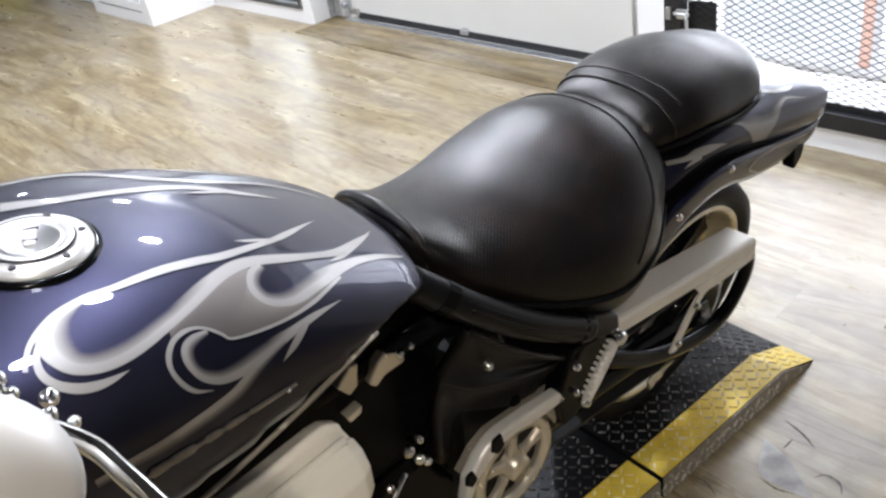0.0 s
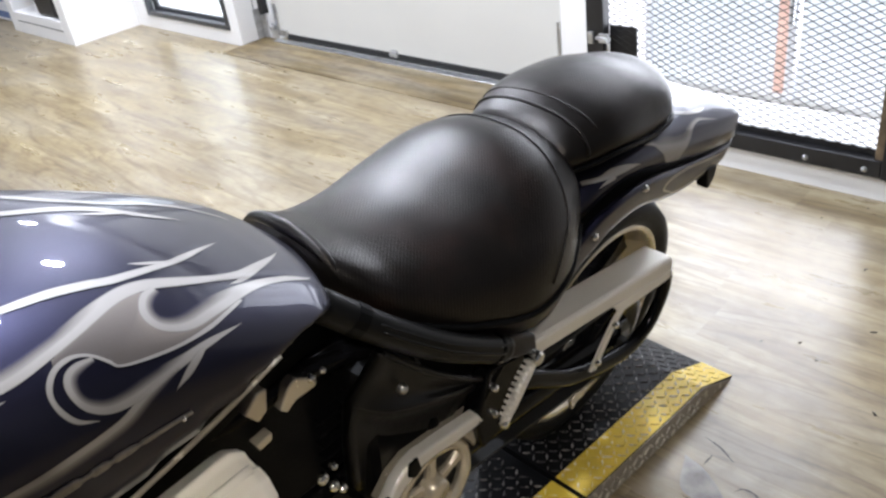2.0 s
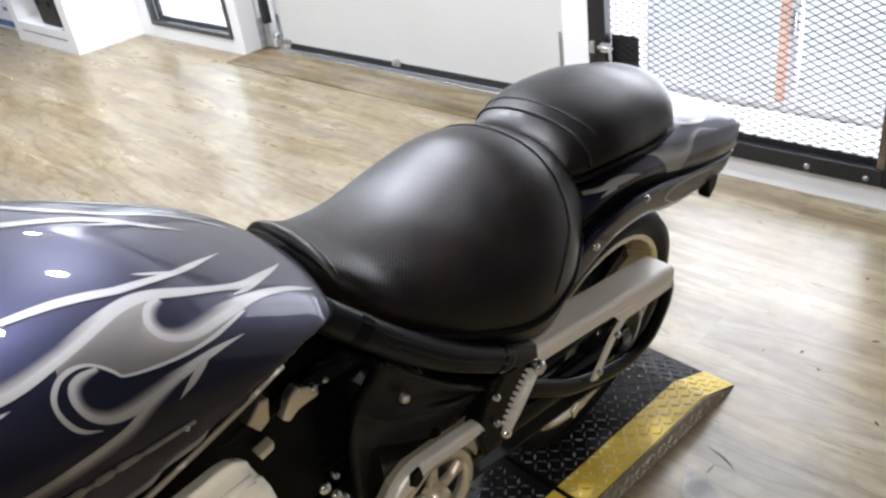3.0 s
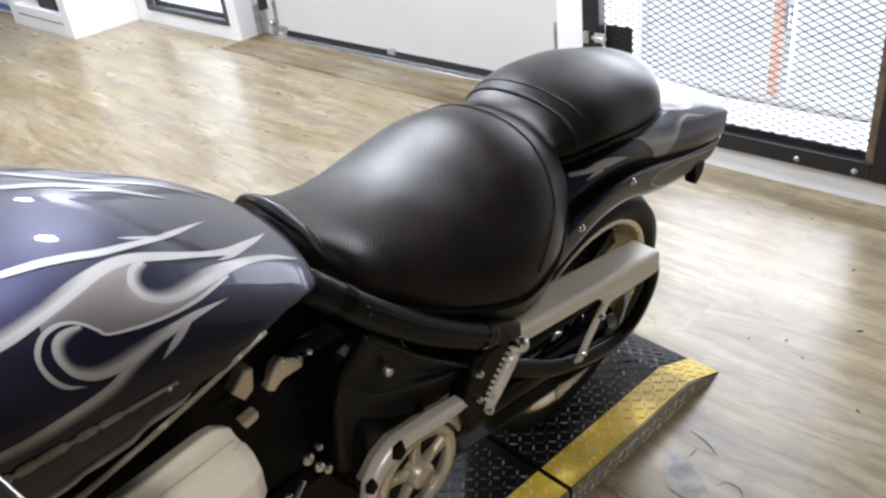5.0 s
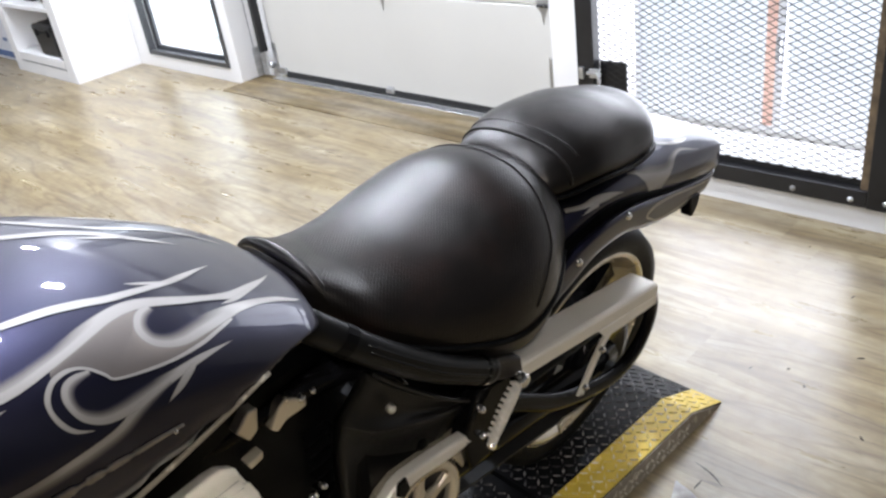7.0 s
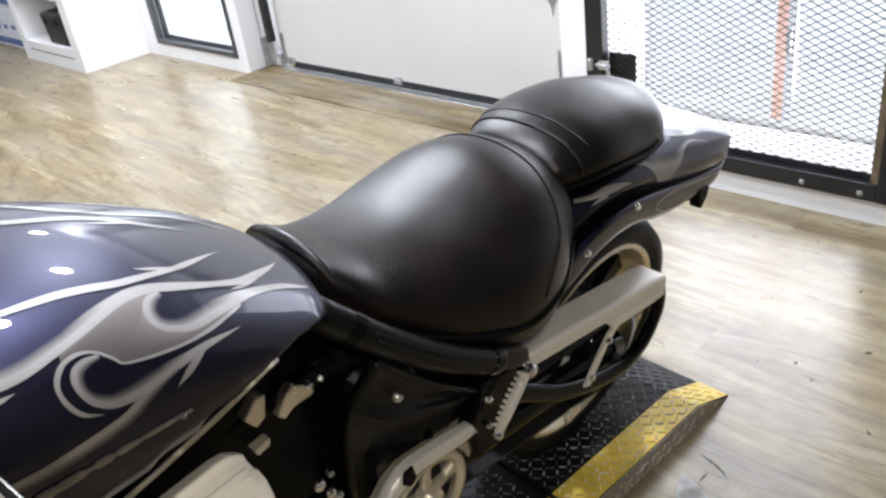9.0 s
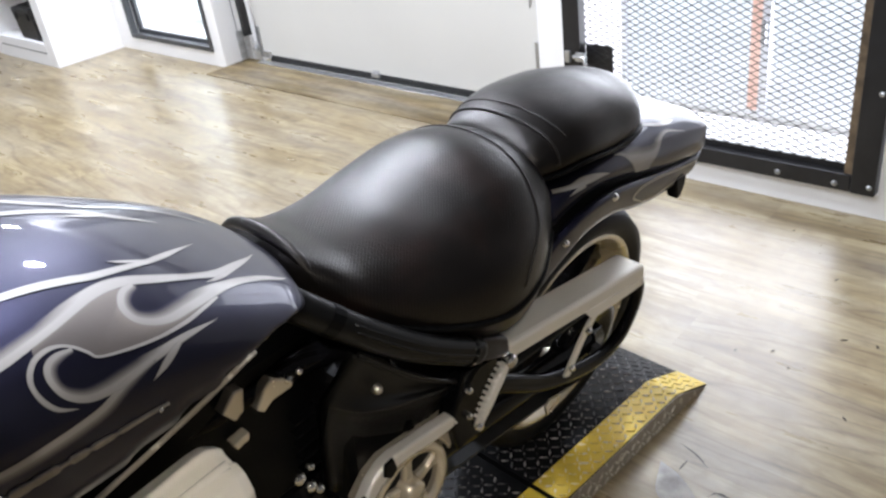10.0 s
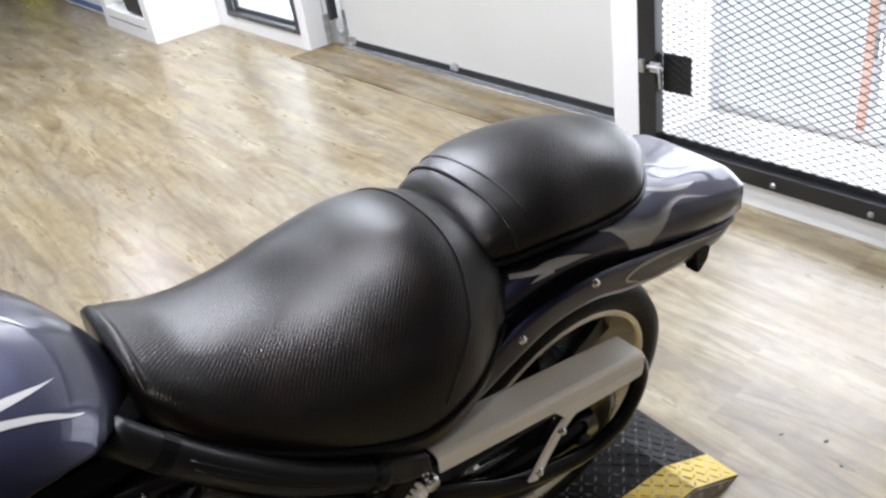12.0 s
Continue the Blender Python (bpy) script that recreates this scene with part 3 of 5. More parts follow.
BIN_GREY = simple("charcoal_plastic", (0.03, 0.03, 0.03), 0.45, vary=0.2, scale=12)
case = thing("tool_case", "black plastic tool case with a ribbed lid in the niche", "tool case", pose(2.37, 6.02, 0.146))
part("case_body", loft_bm([[Vector((sx * (0.15 + g), sy * (0.145 + g), z)) for sx, sy in ((-1, -1), (1, -1), (1, 1), (-1, 1))] for z, g in ((0.0, -0.02), (0.012, -0.008), (0.165, 0.0), (0.172, -0.004))]), BIN_GREY, case)
lid = part("case_lid", box_bm(-0.157, 0.157, -0.152, 0.152, 0.173, 0.222, 0.014), BIN_GREY, case)
for y in (-0.11, -0.04, 0.03, 0.10):
    part("lid_rib", box_bm(-0.12, 0.12, y - 0.010, y + 0.010, 0.2205, 0.231, 0.004), BIN_GREY, lid)
part("carry_handle", tube_bm(spline([(-0.05, -0.07, 0.225), (-0.05, -0.06, 0.252), (-0.05, 0.06, 0.252), (-0.05, 0.07, 0.225)], 16), 0.009, 8), DARK_STEEL, case, "folded carry handle", smooth=True)
for y in (-0.09, 0.09):
    part("latch", box_bm(-0.166, -0.150, y - 0.018, y + 0.018, 0.145, 0.195, 0.004), DARK_STEEL, case, "dark plastic latch")
for y, c, w in ((6.02, RUST, 0.10), (6.30, BIN_GREY, 0.16)):
    b = thing("storage_box", "small dark storage box on the upper shelf", "box", pose(2.42, y, 0.499), group="boxes in the niche")
    part("box_body", box_bm(-0.12, 0.12, -w / 2, w / 2, 0, 0.16, 0.006), c, b)
    part("box_lid", box_bm(-0.125, 0.125, -w / 2 - 0.005, w / 2 + 0.005, 0.161, 0.20, 0.006), c, b)

# stacked cartons beyond the shelf unit
for k, (y0, y1, z, hgt) in enumerate(((6.88, 8.05, 0.0, 0.325), (6.93, 8.0, 0.327, 0.30))):
    carton = thing("carton", "white printed carton with dark blue bands, stacked by the wall", "carton", pose(2.46, (y0 + y1) / 2, z), group="stacked cartons")
    hw = (y1 - y0) / 2
    body = part("carton_body", box_bm(-0.17, 0.17, -hw, hw, 0, hgt, 0.006), BOX_WHITE, carton)
    part("print_band", box_bm(-0.1715, 0.1715, -hw - 0.0015, hw + 0.0015, 0.025, 0.075), BOX_BLUE, body, "dark blue printed band")
    part("tape", box_bm(-0.03, 0.03, -hw - 0.001, hw + 0.001, hgt - 0.002, hgt + 0.0004), RUST, body, "brown packing tape")
    rng = random.Random(k)
    for j in range(7):
        yy = -hw + 0.12 + j * (2 * hw - 0.24) / 6
        part("print_bar", box_bm(-0.1725, -0.1705, yy - 0.04 * rng.uniform(0.4, 1), yy + 0.04, 0.14 + 0.02 * rng.random(), 0.17 + 0.03 * rng.random()), BOX_BLUE, body, "unreadable dark print")
YELLOW_PLASTIC = simple("yellow_plastic", (0.62, 0.58, 0.05), 0.4, vary=0.1, scale=8)
bin_thing("yellow_bucket", "yellow plastic bucket on the floor by the wall", pose(2.25, 8.98, -0.006), 0.30, 0.13, 0.16, YELLOW_PLASTIC, DARK_STEEL)

# rings of the round ceiling lights, round the added fill lamps too
for lx, ly, watts in LIGHTS:
    fixture = thing("ceiling_light", "round recessed ceiling light with a white ring, lit; some are added fill", "ceiling light", pose(lx, ly, CEIL - 0.002), group="ceiling lights")
    part("trim_ring", lathe_bm([(0.082, 0.0), (0.105, 0.0), (0.107, -0.010), (0.092, -0.026), (0.082, -0.020), (0.082, 0.0)], 32, pose(0, 0, 0, 90, 0, 0)), BOX_WHITE, fixture, smooth=True)

# floor planks, along the wall with the doors
PW, PL = 0.182, 1.22
plank_me = mesh_of("plank", box_bm(-PW / 2 + 0.0001, PW / 2 - 0.0001, -PL / 2 + 0.0001, PL / 2 - 0.0001, -0.006, 0.0), FLOOR)
rng = random.Random(11)
x = 2.535 - PW / 2
while x > -0.9:
    y = -0.4 - rng.random() * PL
    while y < 8.6:
        if (x < 2.2 or y + PL / 2 < 5.7) and not (x > 2.44 and y > 9):
            pk = new("plank", plank_me)
            pk.parent = floor
            # the first board of a row is cut at the wall behind
            low, high = max(y - PL / 2, -1.2), y + PL / 2
            pk.location = (x, (low + high) / 2, 0.0)
            pk.scale = (1.0, (high - low) / PL, 1.0)
        y += PL
    x -= PW

# a worn place beside the stand: dark cracks in the top layer and a scuffed grey flake
SCUFF = simple("scuffed_grey_floor_layer", (0.33, 0.31, 0.29), 0.42, vary=0.4, scale=22, spec=0.7)
for k, crack in enumerate([[(1.305, 0.61), (1.29, 0.562), (1.268, 0.525)], [(1.125, 0.57), (1.119, 0.531), (1.129, 0.495)], [(1.192, 0.487), (1.212, 0.473), (1.209, 0.443), (1.182, 0.424)], [(1.045, 0.674), (1.046, 0.646), (1.028, 0.613)], [(1.226, 0.573), (1.263, 0.571)]]):
    line = spline([(x, y, 0.0004) for x, y in crack], 14)
    rows = []
    for n, p in enumerate(line):
        d = (line[min(n + 1, 13)] - line[max(n - 1, 0)]).normalized()
        w = 0.0004 + 0.0026 * math.sin(math.pi * n / 13) * (0.7 + 0.3 * math.sin(n * 2.1 + k))
        rows.append([p + Vector((-d.y * w * c, d.x * w * c, 0)) for c in (-1, 1)])
    part("crack", loft_bm(rows, cap=False, closed=False), DIRT, floor, "dark crack in the worn floor layer")
flake = bmesh.new()
outline = spline([(x, y, 0.0003) for x, y in [(1.23, 0.619), (1.209, 0.555), (1.144, 0.471), (1.133, 0.497), (1.137, 0.576), (1.23, 0.619)]], 30)
flake.faces.new([flake.verts.new(p) for p in outline[:-1]])
part("flake", flake, SCUFF, floor, "scuffed grey flake of the floor layer")

# crumbs of dirt on the floor beside the stand
rng = random.Random(5)
bm = bmesh.new()
for k in range(26):
    x, y, r = 1.55 + 0.95 * rng.random(), -0.1 + 0.9 * rng.random(), 0.0015 + 0.0022 * rng.random()
    bmesh.ops.create_icosphere(bm, subdivisions=1, radius=1, matrix=Matrix.Translation((x, y, r * 0.35)) @ pose(0, 0, 0, 0, 0, 360 * rng.random()) @ Matrix.Diagonal((r * (1 + 2.5 * rng.random()), r, r * 0.4, 1)))
crumbs = part("dirt_crumbs", bm, DIRT, None, "small dark crumbs of dirt on the floor")
tagged(crumbs, "small dark crumbs of dirt on the floor", "dirt", kind="stuff")


# ---- the motorcycle ----
bike = thing("motorcycle", "dark violet-blue cruiser motorcycle with silver flames, leaning on its stand", "motorcycle", pose(0, 0.88, 0.045, 6.0, 0, 0))

# tank: x, ridge height, half width, height of the widest line, bottom height
TANK = [(-0.30, 0.965, 0.12, 0.87, 0.82), (-0.20, 1.03, 0.19, 0.895, 0.81), (-0.05, 1.068, 0.222, 0.905, 0.80), (0.10, 1.056, 0.226, 0.902, 0.80), (0.22, 1.021, 0.220, 0.893, 0.805), (0.32, 0.974, 0.208, 0.876, 0.808), (0.38, 0.940, 0.194, 0.863, 0.811), (0.405, 0.924, 0.182, 0.858, 0.812), (0.425, 0.911, 0.161, 0.854, 0.812), (0.440, 0.900, 0.133, 0.850, 0.812), (0.456, 0.884, 0.097, 0.844, 0.810), (0.476, 0.858, 0.050, 0.83, 0.805), (0.485, 0.83, 0.02, 0.82, 0.80)]


def skin_point(keys, e, x, s, lift=0.0):
    """A point of an arched skin: s from -1 (left lower edge) over 0 (ridge) to 1."""
    top, w, edge, bot = keyed(keys, x)
    th = s * math.pi / 2
    return Vector((x, (w + lift) * math.sin(th), edge + (top + lift - edge) * max(0.0, math.cos(th)) ** e))


def tank_point(x, s, lift=0.0):
    u = min(1.0, max(0.0, (x - 0.10) / 0.38))
    return skin_point(TANK, 0.5 + 0.34 * u * u * (3 - 2 * u), x, s, lift)


def fender_point(x, s, lift=0.0):
    p = skin_point(FENDER, 0.42 - 0.16 * min(1.0, max(0.0, (x - 1.30) / 0.2)), x, s, lift)
    # towards the tail the top is flat and meets the side in a ridge
    a = abs(math.sin(s * math.pi / 2))
    if a < 0.97 and x > 1.20:
        top, w, edge, bot = keyed(FENDER, x)
        f = 1 - 0.03 * (a / 0.70) ** 2 - 0.27 * (max(0.0, a - 0.62) / 0.35) ** 1.5
        p.z += (edge + (top + lift - edge) * f - p.z) * min(1.0, (x - 1.20) / 0.15)
    return p


def flame(name, surface, pts, mat, parent, lift=0.0008, n=40, label="", unit=0.001, fade=0, span=(-0.2, 1.2)):
    """A tapering painted lick on a skin: pts of (x, s, width in millimetres). fade: the edge that thins out, 1 to the left of the way, -1 to its right."""
    line = spline(pts, n)
    rows = []
    cols = 13
    for i, q in enumerate(line):
        a, b = line[max(i - 1, 0)], line[min(i + 1, n - 1)]
        px = (surface(q.x + 1e-3, q.y) - surface(q.x - 1e-3, q.y)) / 2e-3
        ps = (surface(q.x, q.y + 1e-3) - surface(q.x, q.y - 1e-3)) / 2e-3
        lx, ls = max(px.length, 1e-6), max(ps.length, 1e-6)
        t = Vector(((b.x - a.x) * lx, (b.y - a.y) * ls))
        if t.length < 1e-9:
            t = Vector((1, 0))
        t.normalize()
        w = max(q.z, 0.15) * unit / 2
        rows.append([surface(q.x - t.y * w * k / lx, max(-1.15, min(1.15, q.y + t.x * w * k / ls)), lift) for k in (-1 + 2 * c / (cols - 1) for c in range(cols))])
    ob = part(name, loft_bm(rows, cap=False, closed=False), mat, parent, label, smooth=True)
    tone = ob.data.attributes.new("airbrush", "FLOAT", "POINT")
    for i in range(len(ob.data.vertices)):
        k = -1 + 2 * (i % cols) / (cols - 1)
        cover = min(1.0, 0.45 + (1 - abs(k)) * 2.6)
        if fade:
            u, v = (1 - k * fade) / 2, (i // cols) / (n - 1)
            g = max(0.0, min(1.0, (v - span[0]) / 0.12, (span[1] - v) / 0.12))
            cover = cover * (1 - g) + g * (min(1.0, (u / 0.62) ** 1.3) if u < 0.95 else 0.7)
        tone.data[i].value = cover
    return ob


HEM = [(-0.30, 0.792), (0.10, 0.858), (0.31, 0.8926), (0.35, 0.894), (0.39, 0.886), (0.43, 0.868), (0.46, 0.846), (0.485, 0.80)]


def tank_hem(x):
    """Height of the tank's lower edge, under which the sheet turns inward."""
    for (x0, z0), (x1, z1) in zip(HEM, HEM[1:]):
        if x <= x1:
            return z0 + (z1 - z0) * (x - x0) / (x1 - x0)
    return HEM[-1][1]


def tank_ring(x, n=72):
    top, w, edge, bot = keyed(TANK, x)
    ring = [tank_point(x, -1 + 2 * i / n) for i in range(n + 1)]
    for i in range(1, 28):
        a = math.pi * i / 28
        ring.append(Vector((x, w * 0.985 * math.cos(a), edge - (edge - bot) * math.sin(a) ** 0.75)))
    hem = tank_hem(x)
    for p in ring:
        if p.z < hem:
            under = hem - p.z
            p.z = hem - 0.35 * under
            p.y *= max(0.3, 1 - 9.0 * under)
    return ring


tank = part("tank", loft_bm([tank_ring(-0.30 + 0.785 * i / 112) for i in range(113)]), PAINT, bike, "violet-blue metallic fuel tank", smooth=True)

# silver flames on the tank's near side: the way of each lick, the edge that thins out, and the stretch over which it does
LICKS = [
    ([(0.3525, -0.221, 0.0), (0.3045, -0.297, 8.4), (0.2735, -0.337, 8.2), (0.2211, -0.374, 10.5), (0.1927, -0.374, 11.5), (0.1628, -0.375, 11), (0.1383, -0.382, 9.5), (0.1122, -0.389, 7.5), (0.0895, -0.386, 6.5), (0.0637, -0.401, 6.1), (0.0463, -0.432, 6.1), (0.0328, -0.468, 4.9), (0.0226, -0.515, 4.2), (0.0184, -0.547, 4.0)], 0, 0, 0),
    ([(0.2414, -0.312, 0.6), (0.2563, -0.321, 5), (0.285, -0.325, 2)], 0, 0, 0),
    ([(0.4139, -0.322, 0.0), (0.3718, -0.396, 10.5), (0.3372, -0.4435, 11.7), (0.3055, -0.4446, 9.5), (0.2703, -0.437, 13.5), (0.241, -0.428, 15), (0.2185, -0.4375, 15.5), (0.1976, -0.463, 15.3), (0.1762, -0.4995, 16.5), (0.1557, -0.5376, 16.3), (0.1364, -0.5687, 16.4), (0.1169, -0.596, 17.1), (0.102, -0.613, 18.0), (0.0875, -0.622, 19.0), (0.0732, -0.622, 20.0), (0.0609, -0.610, 20.4), (0.0519, -0.584, 23.0), (0.0482, -0.549, 25.8), (0.0473, -0.512, 28.0), (0.0497, -0.4785, 27.0), (0.0546, -0.452, 24.4), (0.0629, -0.425, 18.7), (0.0726, -0.409, 13.1), (0.0861, -0.401, 0.0)], -1, 0.3, 1.2),
    ([(0.3164, -0.491, 0.5), (0.3376, -0.470, 6), (0.378, -0.400, 2)], 0, 0, 0),
    ([(0.0789, -0.402, 1.3), (0.0589, -0.425, 4.8), (0.0452, -0.454, 4.5), (0.0349, -0.494, 5.2), (0.0289, -0.533, 5.9), (0.0272, -0.582, 7.1), (0.0322, -0.632, 8.4), (0.0436, -0.672, 9.2), (0.0561, -0.690, 8.3), (0.0683, -0.694, 5.5), (0.0832, -0.689, 0.0)], 0, 0, 0),
    ([(0.2429, -0.459, 10.1), (0.2314, -0.485, 13.2), (0.2233, -0.523, 13.6), (0.2202, -0.567, 16.3), (0.2237, -0.609, 18.2), (0.2354, -0.632, 18.2), (0.2516, -0.628, 19.2), (0.275, -0.593, 20.1), (0.302, -0.557, 18.3), (0.3302, -0.526, 13.1), (0.3605, -0.507, 9.9), (0.3933, -0.518, 7.9), (0.4207, -0.579, 1.5)], 1, -0.2, 0.72),
    ([(0.313, -0.584, 3.4), (0.2859, -0.640, 4.0), (0.2613, -0.687, 4.3), (0.2304, -0.725, 3.4), (0.1984, -0.738, 3.2), (0.1712, -0.732, 2.6), (0.1647, -0.700, 3.5), (0.1571, -0.663, 3.5), (0.1481, -0.641, 3.4), (0.1368, -0.639, 4.7), (0.124, -0.661, 4.8), (0.1142, -0.708, 4.9), (0.1107, -0.759, 4.4), (0.113, -0.818, 5.1), (0.1203, -0.863, 4.4), (0.1343, -0.888, 0.6)], 0, 0, 0),
    ([(0.1547, -0.672, 5.0), (0.1418, -0.682, 9.8), (0.1328, -0.704, 11.2), (0.1285, -0.742, 11.5), (0.1289, -0.788, 10.9), (0.1343, -0.827, 13.2), (0.1461, -0.8535, 15.1), (0.1627, -0.854, 16.3), (0.1816, -0.838, 16.8), (0.2038, -0.812, 13.2), (0.2267, -0.787, 9.3), (0.257, -0.748, 6.5), (0.2956, -0.704, 0.0)], 1, -0.2, 0.85),
    ([(0.246, -0.772, 2), (0.236, -0.801, 6.5), (0.2199, -0.854, 6.5), (0.2036, -0.900, 0.0)], 0, 0, 0),
    ([(0.2146, -0.815, 6), (0.1802, -0.879, 12), (0.1564, -0.926, 14.2), (0.1314, -0.946, 15), (0.1027, -0.956, 15), (0.0758, -0.960, 14), (0.0509, -0.9576, 12), (0.02, -0.957, 10)], 1, -0.2, 1.2),
]
for way, fade, f0, f1 in LICKS:
    flame("flame", tank_point, way, FLAME, tank, 0.0009, 24 if len(way) < 4 else 72, "silver flame lick", fade=fade, span=(f0, f1))
upper = spline([(0.127, -0.62, 0), (0.154, -0.569, 0), (0.194, -0.489, 0), (0.216, -0.466, 0), (0.232, -0.462, 0), (0.222, -0.501, 0), (0.215, -0.546, 0), (0.214, -0.604, 0), (0.222, -0.648, 0), (0.238, -0.668, 0), (0.259, -0.654, 0), (0.284, -0.617, 0), (0.313, -0.577, 0)], 48)
lower = spline([(0.125, -0.647, 0), (0.136, -0.632, 0), (0.148, -0.638, 0), (0.159, -0.663, 0), (0.166, -0.702, 0), (0.171, -0.731, 0), (0.181, -0.734, 0), (0.195, -0.734, 0), (0.214, -0.729, 0), (0.233, -0.72, 0), (0.257, -0.689, 0), (0.282, -0.638, 0), (0.313, -0.584, 0)], 48)
shade = part("flame_shade", loft_bm([[tank_point(a.x + (b.x - a.x) * k / 8, a.y + (b.y - a.y) * k / 8, 0.0006) for k in range(9)] for a, b in zip(upper, lower)], cap=False, closed=False), FLAME_GREY, tank, "warm grey shading inside the flames", smooth=True)
tone = shade.data.attributes.new("airbrush", "FLOAT", "POINT")
for i in range(len(shade.data.vertices)):
    tone.data[i].value = 0.42 + 0.4 * (1 - (i % 9) / 8) ** 1.5 + 0.2 * (i // 9) / 47

# the far side's licks, which reach over the top
for far in ([(0.35, -0.028, 0.0), (0.314, 0.02, 12.1), (0.284, 0.07, 15.6), (0.251, 0.088, 14.3), (0.212, 0.092, 14.1), (0.176, 0.097, 14.7), (0.129, 0.109, 16.7), (0.088, 0.156, 24)],
            [(0.246, 0.033, 0.0), (0.271, 0.033, 7.3), (0.298, 0.042, 9.3)],
            [(0.418, 0.03, 0.0), (0.40, 0.10, 9), (0.37, 0.15, 11), (0.335, 0.155, 10.5), (0.292, 0.15, 11.4), (0.267, 0.17, 13), (0.24, 0.20, 15), (0.21, 0.277, 14), (0.185, 0.36, 18), (0.15, 0.40, 20), (0.11, 0.41, 20)],
            [(0.21, 0.44, 0.0), (0.25, 0.40, 8), (0.29, 0.36, 12), (0.336, 0.33, 9), (0.39, 0.30, 0.0)]):
    flame("flame", tank_point, far, FLAME, tank, 0.0009, 60, "silver flame lick")

# fuel cap
CAPX, CAPS = 0.082, -0.125
cn = (tank_point(CAPX + 0.01, CAPS) - tank_point(CAPX - 0.01, CAPS)).cross(tank_point(CAPX, CAPS + 0.01) - tank_point(CAPX, CAPS - 0.01)).normalized()
cap_m = Matrix.Translation(tank_point(CAPX, CAPS)) @ cn.to_track_quat("Y", "Z").to_matrix().to_4x4()
cap = part("fuel_cap", lathe_bm([(0.0, 0.010), (0.030, 0.010), (0.032, 0.012), (0.036, 0.012), (0.038, 0.009), (0.046, 0.009), (0.051, 0.006), (0.053, 0.0), (0.053, -0.01)], 56, cap_m), CAP, tank, "round pale satin chrome fuel cap", smooth=True)
part("cap_seal", lathe_bm([(0.053, 0.002), (0.058, 0.002), (0.059, -0.006)], 48, cap_m), GLOSS_BLACK, cap, "black ring under the cap", smooth=True)
part("cap_groove", lathe_bm([(0.0365, 0.0122), (0.0375, 0.0122), (0.0385, 0.0105)], 48, cap_m), DARK_STEEL, cap, "dark groove round the lid", smooth=True)
part("cap_dish", lathe_bm([(0.0, 0.0104), (0.023, 0.0104), (0.025, 0.0115), (0.0275, 0.0104)], 48, cap_m), ALLOY, cap, "raised ring of the lid", smooth=True)
for name, x0, x1, z0, z1, mat in (("lock_cover", -0.016, 0.010, -0.0045, 0.0045, CAP), ("key_slot", 0.002, 0.0035, -0.006, 0.006, DARK_STEEL), ("key_slot", -0.018, -0.0165, -0.007, 0.007, DARK_STEEL)):
    bm = box_bm(x0, x1, 0.0095, 0.0116 if mat is CAP else 0.0120, z0, z1, 0.0003)
    bmesh.ops.transform(bm, matrix=cap_m, verts=bm.verts)
    part(name, bm, mat, cap)
for k in range(6):
    a = k * math.pi / 3 + 0.3
    part("cap_screw", lathe_bm([(0.0, 0.0105), (0.003, 0.0105), (0.0034, 0.008)], 12, cap_m @ Matrix.Translation((0.0435 * math.cos(a), 0, 0.0435 * math.sin(a)))), DARK_STEEL, cap)

# rolled lip along the tank's lower edge, and the long metal emblem above it
for side in (-1, 1):
    path = []
    for i in range(40):
        x = -0.24 + 0.66 * i / 39
        top, w, edge, bot = keyed(TANK, x)
        path.append((x, side * (w - 0.0010), tank_hem(x)))
    part("tank_lip", tube_bm(path[:34], 0.0028, 8), BARE_PLATE, tank, "bright rolled lower lip", smooth=True)
    rng = random.Random(7)
    rings = []
    for i in range(64):
        u = i / 63
        x = 0.045 + 0.165 * u
        top, w, edge, bot = keyed(TANK, x)
        if i % 2 == 0:
            notch = rng.choice((1.0, 1.0, 0.8, 0.45))
        h = (0.0062 - 0.0048 * u) * (1.0 if u > 0.75 else notch)
        z = edge + 0.020 - 0.003 * u
        y = tank_point(x, side * 0.985).y
        rings.append([Vector((x, y + side * d, z + k * h)) for d, k in ((-0.004, -1), (0.0018, -1), (0.0028, -0.6), (0.0028, 0.6), (0.0018, 1), (-0.004, 1))])
    emblem = part("emblem", loft_bm(rings), EMBLEM, tank, "long notched dull metal tank emblem")
    part("emblem_stud", lathe_bm([(0.0, -0.004), (0.002, -0.0035), (0.0028, 0.0), (0.0028, 0.004)], 12, Matrix.Translation((0.200, side * 0.222, 0.911))), CHROME, emblem, smooth=True)

# rider's seat: x, top height, half width, edge height, bottom height
SEAT = [(0.480, 0.880, 0.096, 0.812, 0.785), (0.510, 0.864, 0.122, 0.79, 0.755), (0.56, 0.842, 0.143, 0.75, 0.70), (0.66, 0.830, 0.178, 0.702, 0.635), (0.76, 0.844, 0.200, 0.675, 0.578), (0.85, 0.860, 0.190, 0.682, 0.572), (0.92, 0.851, 0.156, 0.694, 0.578), (0.965, 0.820, 0.126, 0.708, 0.603), (0.985, 0.761, 0.102, 0.704, 0.642)]


